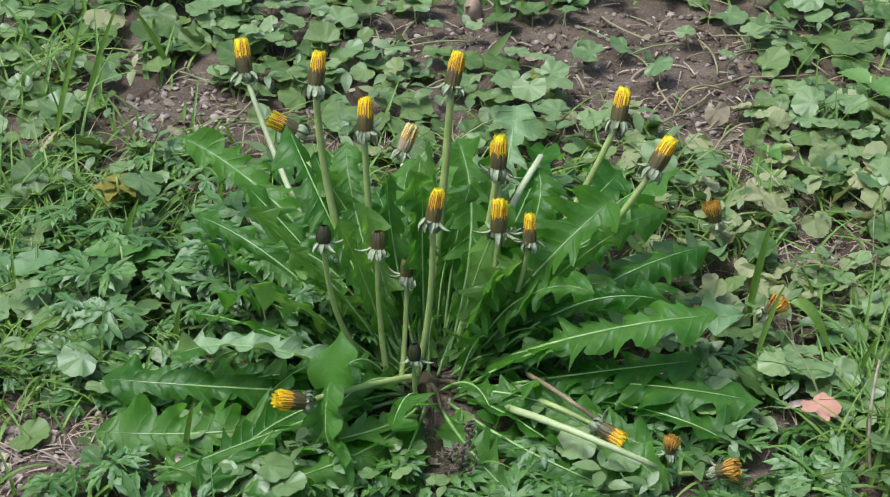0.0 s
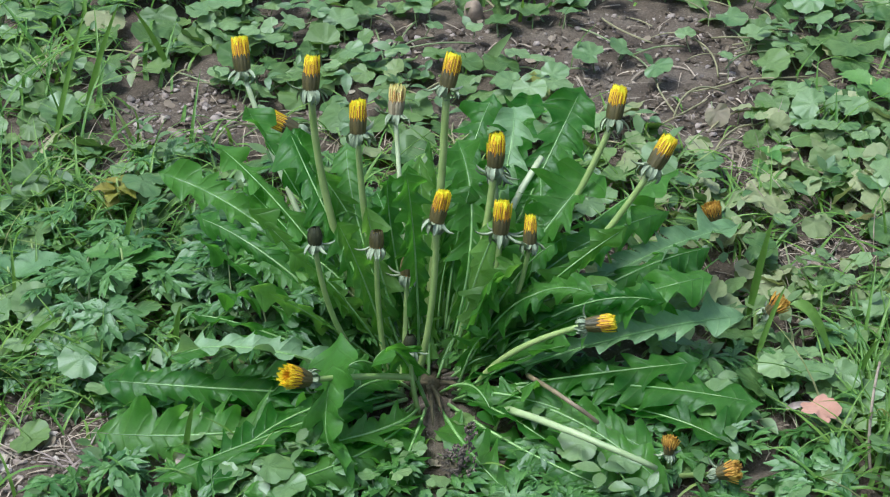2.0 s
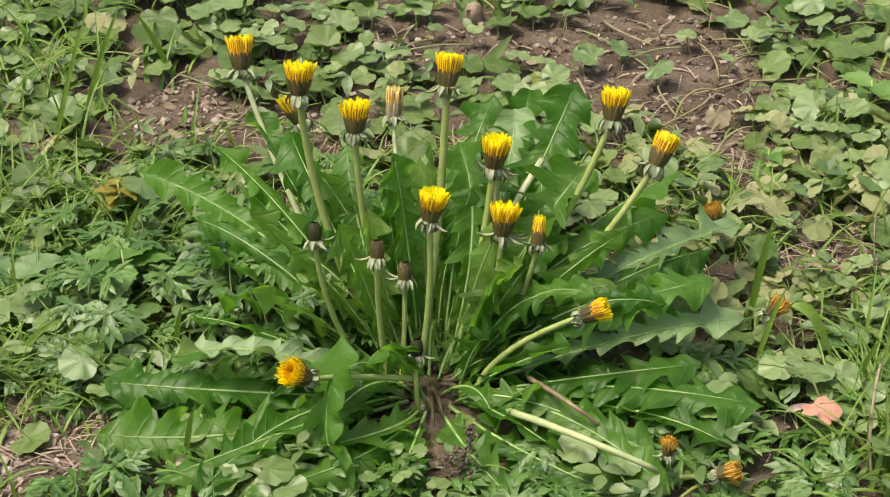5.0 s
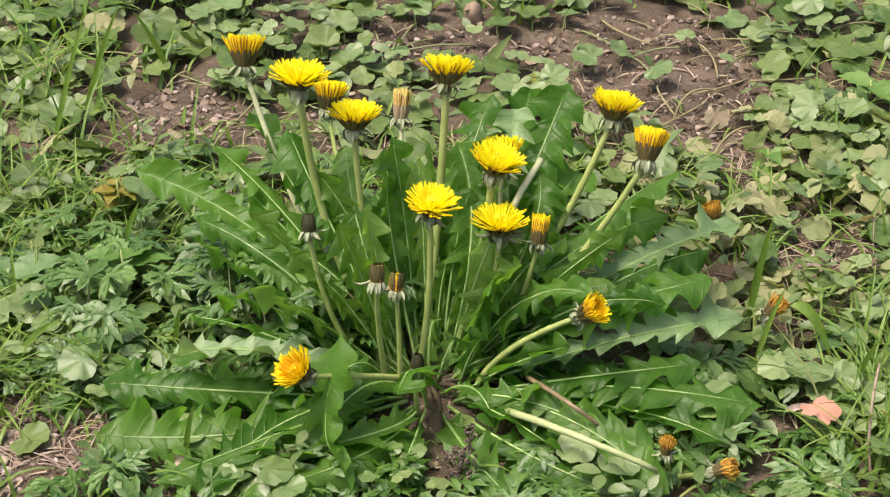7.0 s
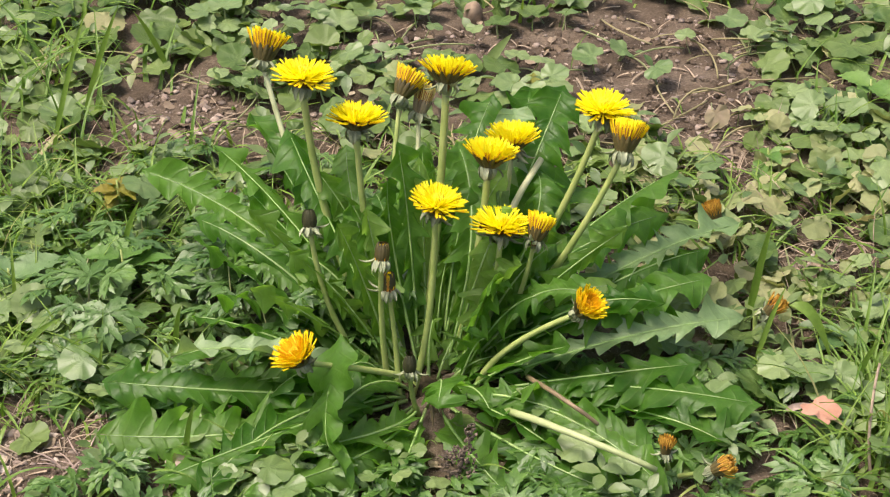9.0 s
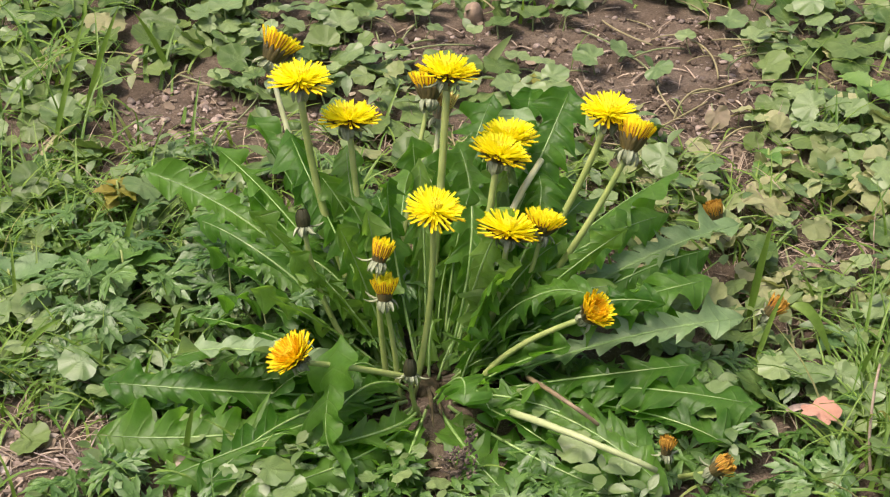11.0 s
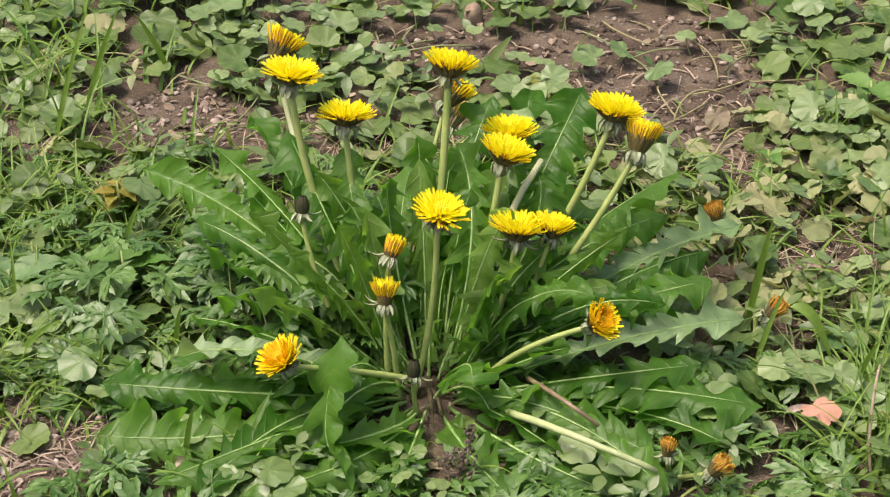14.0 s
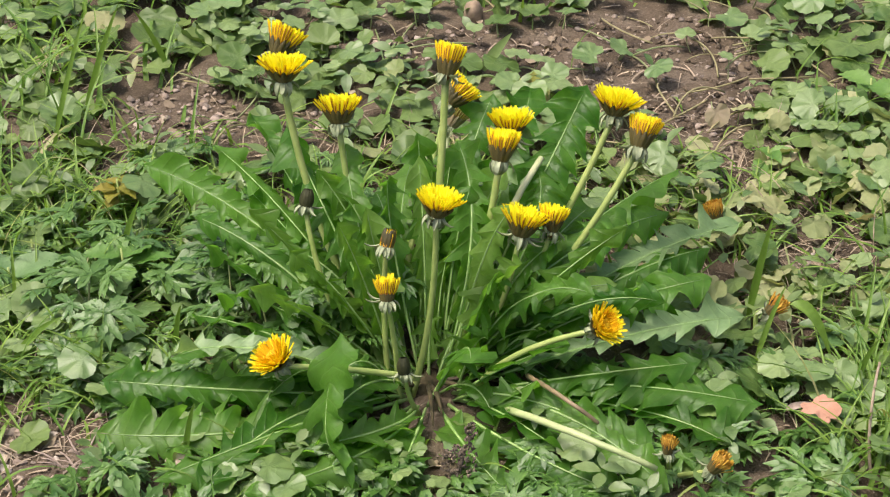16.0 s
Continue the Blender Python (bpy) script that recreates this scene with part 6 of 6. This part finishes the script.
    move_flower("f15", [(0, -0.0664, -0.0061, 0.14, 0.0, 0.31, 0.95, 0),
        (1.5, -0.0721, -0.0044, 0.1386, 0.0, 0.31, 0.95, 0),
        (4.2, -0.0733, 0.0001, 0.1387, 0.0, 0.31, 0.95, 0),
        (6.3, -0.0762, 0.0105, 0.1385, -0.05, 0.4, 0.91, 0),
        (7, -0.0776, 0.0148, 0.1381, -0.05, 0.4, 0.91, 0),
        (9, -0.0774, 0.02, 0.138, -0.05, 0.4, 0.91, 0),
        (11.5, -0.0838, 0.0261, 0.1352, -0.1, 0.4, 0.91, 0),
        (12.5, -0.0855, 0.0318, 0.1339, -0.1, 0.4, 0.91, 0),
        (14.5, -0.0851, 0.056, 0.1288, 0.1, 0.4, 0.91, 0),
        (16, -0.0833, 0.0598, 0.1283, 0.19, 0.39, 0.9, 0)])
    move_flower("f16", [(0, -0.0295, 0.0113, 0.1229, 0.05, 0.31, 0.95, 0),
        (4.2, -0.0311, 0.0168, 0.1222, 0.05, 0.31, 0.95, 0),
        (6.3, -0.0287, -0.0225, 0.1214, 0.05, 0.31, 0.95, 0),
        (7, -0.0291, -0.0224, 0.1214, 0.05, 0.31, 0.95, 0.02),
        (8, -0.0278, -0.0097, 0.1231, 0.05, 0.31, 0.95, 0.02),
        (9, -0.0264, 0.0, 0.1236, 0.1, 0.31, 0.95, 0.02),
        (11.5, -0.0299, -0.0005, 0.1234, 0.32, 0.3, 0.9, 0.25),
        (12.5, -0.0312, -0.0003, 0.1233, 0.36, 0.29, 0.89, 0.28),
        (14.5, -0.0191, 0.0094, 0.1233, 0.32, 0.38, 0.87, 0.12),
        (16, -0.0237, 0.0169, 0.1225, 0.24, 0.39, 0.89, 0.05)])
    move_flower("f17", [(0, -0.0091, 0.0242, 0.0896, 0.05, 0.31, 0.95, 0),
        (4.2, -0.0103, 0.0352, 0.085, 0.05, 0.31, 0.95, 0),
        (6.3, -0.0149, 0.0023, 0.0949, 0.05, 0.31, 0.95, 0),
        (7, -0.0165, 0.0049, 0.0946, 0.05, 0.31, 0.95, 0.04),
        (9, -0.0222, 0.0047, 0.0943, 0.0, 0.31, 0.95, 0.05),
        (11.5, -0.0245, -0.0112, 0.0949, 0.0, 0.27, 0.96, 0.35),
        (12.5, -0.0242, -0.0131, 0.0949, 0.0, 0.27, 0.96, 0.38),
        (14.5, -0.0247, -0.0119, 0.0949, 0.05, 0.4, 0.91, 0.3),
        (16, -0.0227, -0.0113, 0.0951, 0.0, 0.4, 0.92, 0.27)])
    move_flower("f18", [(0, -0.0034, -0.0268, 0.053, 0.0, 0.23, 0.97, 0),
        (1.5, -0.0068, -0.0152, 0.0524, 0.0, 0.23, 0.97, 0),
        (4.2, -0.0046, -0.0115, 0.052, 0.0, 0.23, 0.97, 0),
        (6.3, -0.0002, -0.0321, 0.0523, 0.0, 0.31, 0.95, 0),
        (9, -0.0066, -0.035, 0.0513, 0.0, 0.31, 0.95, 0),
        (12.5, -0.0065, -0.0388, 0.0501, 0.0, 0.31, 0.95, 0),
        (14.5, -0.0038, -0.0378, 0.0508, 0.05, 0.31, 0.95, 0),
        (16, -0.0107, -0.0372, 0.0499, -0.05, 0.31, 0.95, 0)])
    move_flower("s1", [(0, 0.2606, 0.0528, 0.0354, 0.68, 0.07, 0.73, 0.12),
        (4.2, 0.261, 0.0547, 0.0358, 0.68, 0.07, 0.73, 0.12),
        (9, 0.26, 0.055, 0.0359, 0.68, 0.07, 0.73, 0.12),
        (16, 0.2606, 0.0539, 0.0357, 0.68, 0.07, 0.73, 0.12)])
    move_flower("s2", [(0, 0.1733, -0.1072, 0.0341, 0.09, 0.23, 0.97, 0.15),
        (9, 0.1703, -0.105, 0.035, 0.09, 0.23, 0.97, 0.15),
        (16, 0.1717, -0.1059, 0.0347, 0.09, 0.23, 0.97, 0.15)])
    move_flower("s3", [(0, 0.2051, -0.1154, 0.0248, 0.87, -0.23, 0.43, 0.2),
        (4.2, 0.2058, -0.1149, 0.0246, 0.87, -0.23, 0.43, 0.2),
        (7, 0.2035, -0.1147, 0.0273, 0.86, -0.21, 0.46, 0.2),
        (9, 0.2022, -0.115, 0.0282, 0.81, -0.16, 0.56, 0.2),
        (12.5, 0.2009, -0.1159, 0.0285, 0.72, -0.06, 0.7, 0.2),
        (16, 0.2008, -0.1163, 0.0283, 0.63, -0.01, 0.78, 0.2)])
    move_flower("s4", [(0, 0.2355, 0.1768, 0.0331, -0.27, 0.22, 0.94, 0.15),
        (9, 0.2358, 0.18, 0.0349, -0.27, 0.22, 0.94, 0.15),
        (12.5, 0.2372, 0.1808, 0.035, -0.27, 0.22, 0.94, 0.15),
        (16, 0.237, 0.1793, 0.0343, -0.27, 0.22, 0.94, 0.15)])
    move_leaf(0, [(0, -0.1886, 0.1857, 0.1089), (1.5, -0.2054, 0.1842, 0.0789), (6.3, -0.2207, 0.1448, 0.1067), (9, -0.2166, 0.1588, 0.0973), (16, -0.2151, 0.1569, 0.1027)])
    move_leaf(1, [(0, -0.1471, 0.2035, 0.0656), (1.5, -0.1593, 0.1627, 0.1179), (9, -0.1602, 0.1598, 0.12), (16, -0.1605, 0.161, 0.1182)])
    move_leaf(2, [(0, -0.127, 0.2319, 0.0527), (1.5, -0.1358, 0.1737, 0.1454), (9, -0.1335, 0.1895, 0.13), (16, -0.1338, 0.1907, 0.1283)])
    move_leaf(3, [(0, -0.0851, 0.2024, 0.0825), (1.5, -0.0966, 0.1633, 0.1314), (9, -0.103, 0.1603, 0.13), (16, -0.1033, 0.1621, 0.1279)])
    move_leaf(4, [(0, -0.0727, 0.1001, 0.1114), (4.2, -0.0554, 0.0834, 0.1267), (6.3, -0.0544, 0.105, 0.1158), (9, -0.056, 0.0737, 0.13), (16, -0.056, 0.0709, 0.1309)])
    move_leaf(5, [(0, -0.005, 0.0287, 0.1789), (4.2, -0.0161, 0.0343, 0.1783), (6.3, -0.0211, 0.1122, 0.1577), (9, -0.0161, 0.0842, 0.17), (12.5, -0.0022, 0.1221, 0.1534), (16, -0.0023, 0.1224, 0.1532)])
    move_leaf(6, [(0, 0.0029, 0.0221, 0.1689), (1.5, -0.0075, 0.0545, 0.1677), (4.2, -0.0084, 0.05, 0.1681), (6.3, -0.0319, 0.1188, 0.1416), (9, 0.002, 0.1219, 0.1443), (16, 0.0244, 0.1213, 0.1433)])
    move_leaf(7, [(0, 0.0543, 0.2449, 0.022), (1.5, 0.0563, 0.19, 0.1459), (9, 0.0561, 0.1861, 0.15), (16, 0.0561, 0.1884, 0.1476)])
    move_leaf(8, [(0, 0.1612, 0.2158, 0.0577), (0.5, 0.1567, 0.2059, 0.091), (1, 0.1385, 0.174, 0.1523), (1.5, 0.1255, 0.1776, 0.1583), (4.2, 0.1188, 0.1642, 0.1736), (9, 0.1109, 0.1899, 0.1554), (12.5, 0.1205, 0.1718, 0.1665), (16, 0.1262, 0.1626, 0.1705)])
    move_leaf(9, [(0, 0.1395, 0.0485, 0.1417), (1.5, 0.1302, 0.0994, 0.1314), (4.2, 0.1227, 0.1026, 0.1356), (9, 0.1228, 0.1567, 0.0829), (16, 0.1326, 0.1603, 0.0608)])
    move_leaf(10, [(0, 0.1009, 0.256, 0.0539), (1.5, 0.0849, 0.2387, 0.1142), (9, 0.0865, 0.2285, 0.13), (16, 0.0865, 0.2296, 0.1283)])
    move_leaf(11, [(0, 0.2127, -0.0139, 0.0838), (1.5, 0.2149, 0.0411, 0.0804), (4.2, 0.2156, 0.0404, 0.0791), (9, 0.2168, 0.0537, 0.07), (16, 0.2173, 0.0571, 0.0665)])
    move_leaf(12, [(0, 0.2412, 0.1767, 0.0066), (1.5, 0.2499, 0.1583, 0.0424), (9, 0.2511, 0.1539, 0.05), (16, 0.2511, 0.1543, 0.0486)])
    move_leaf(13, [(0, -0.0188, -0.0823, 0.0336), (1.5, -0.031, -0.0497, 0.0616), (4.2, -0.0404, -0.0361, 0.0609), (7, -0.0148, -0.0669, 0.0572), (9, 0.0129, -0.0758, 0.0513), (12.5, 0.0368, -0.0653, 0.0535), (16, 0.0367, -0.0457, 0.0669)])


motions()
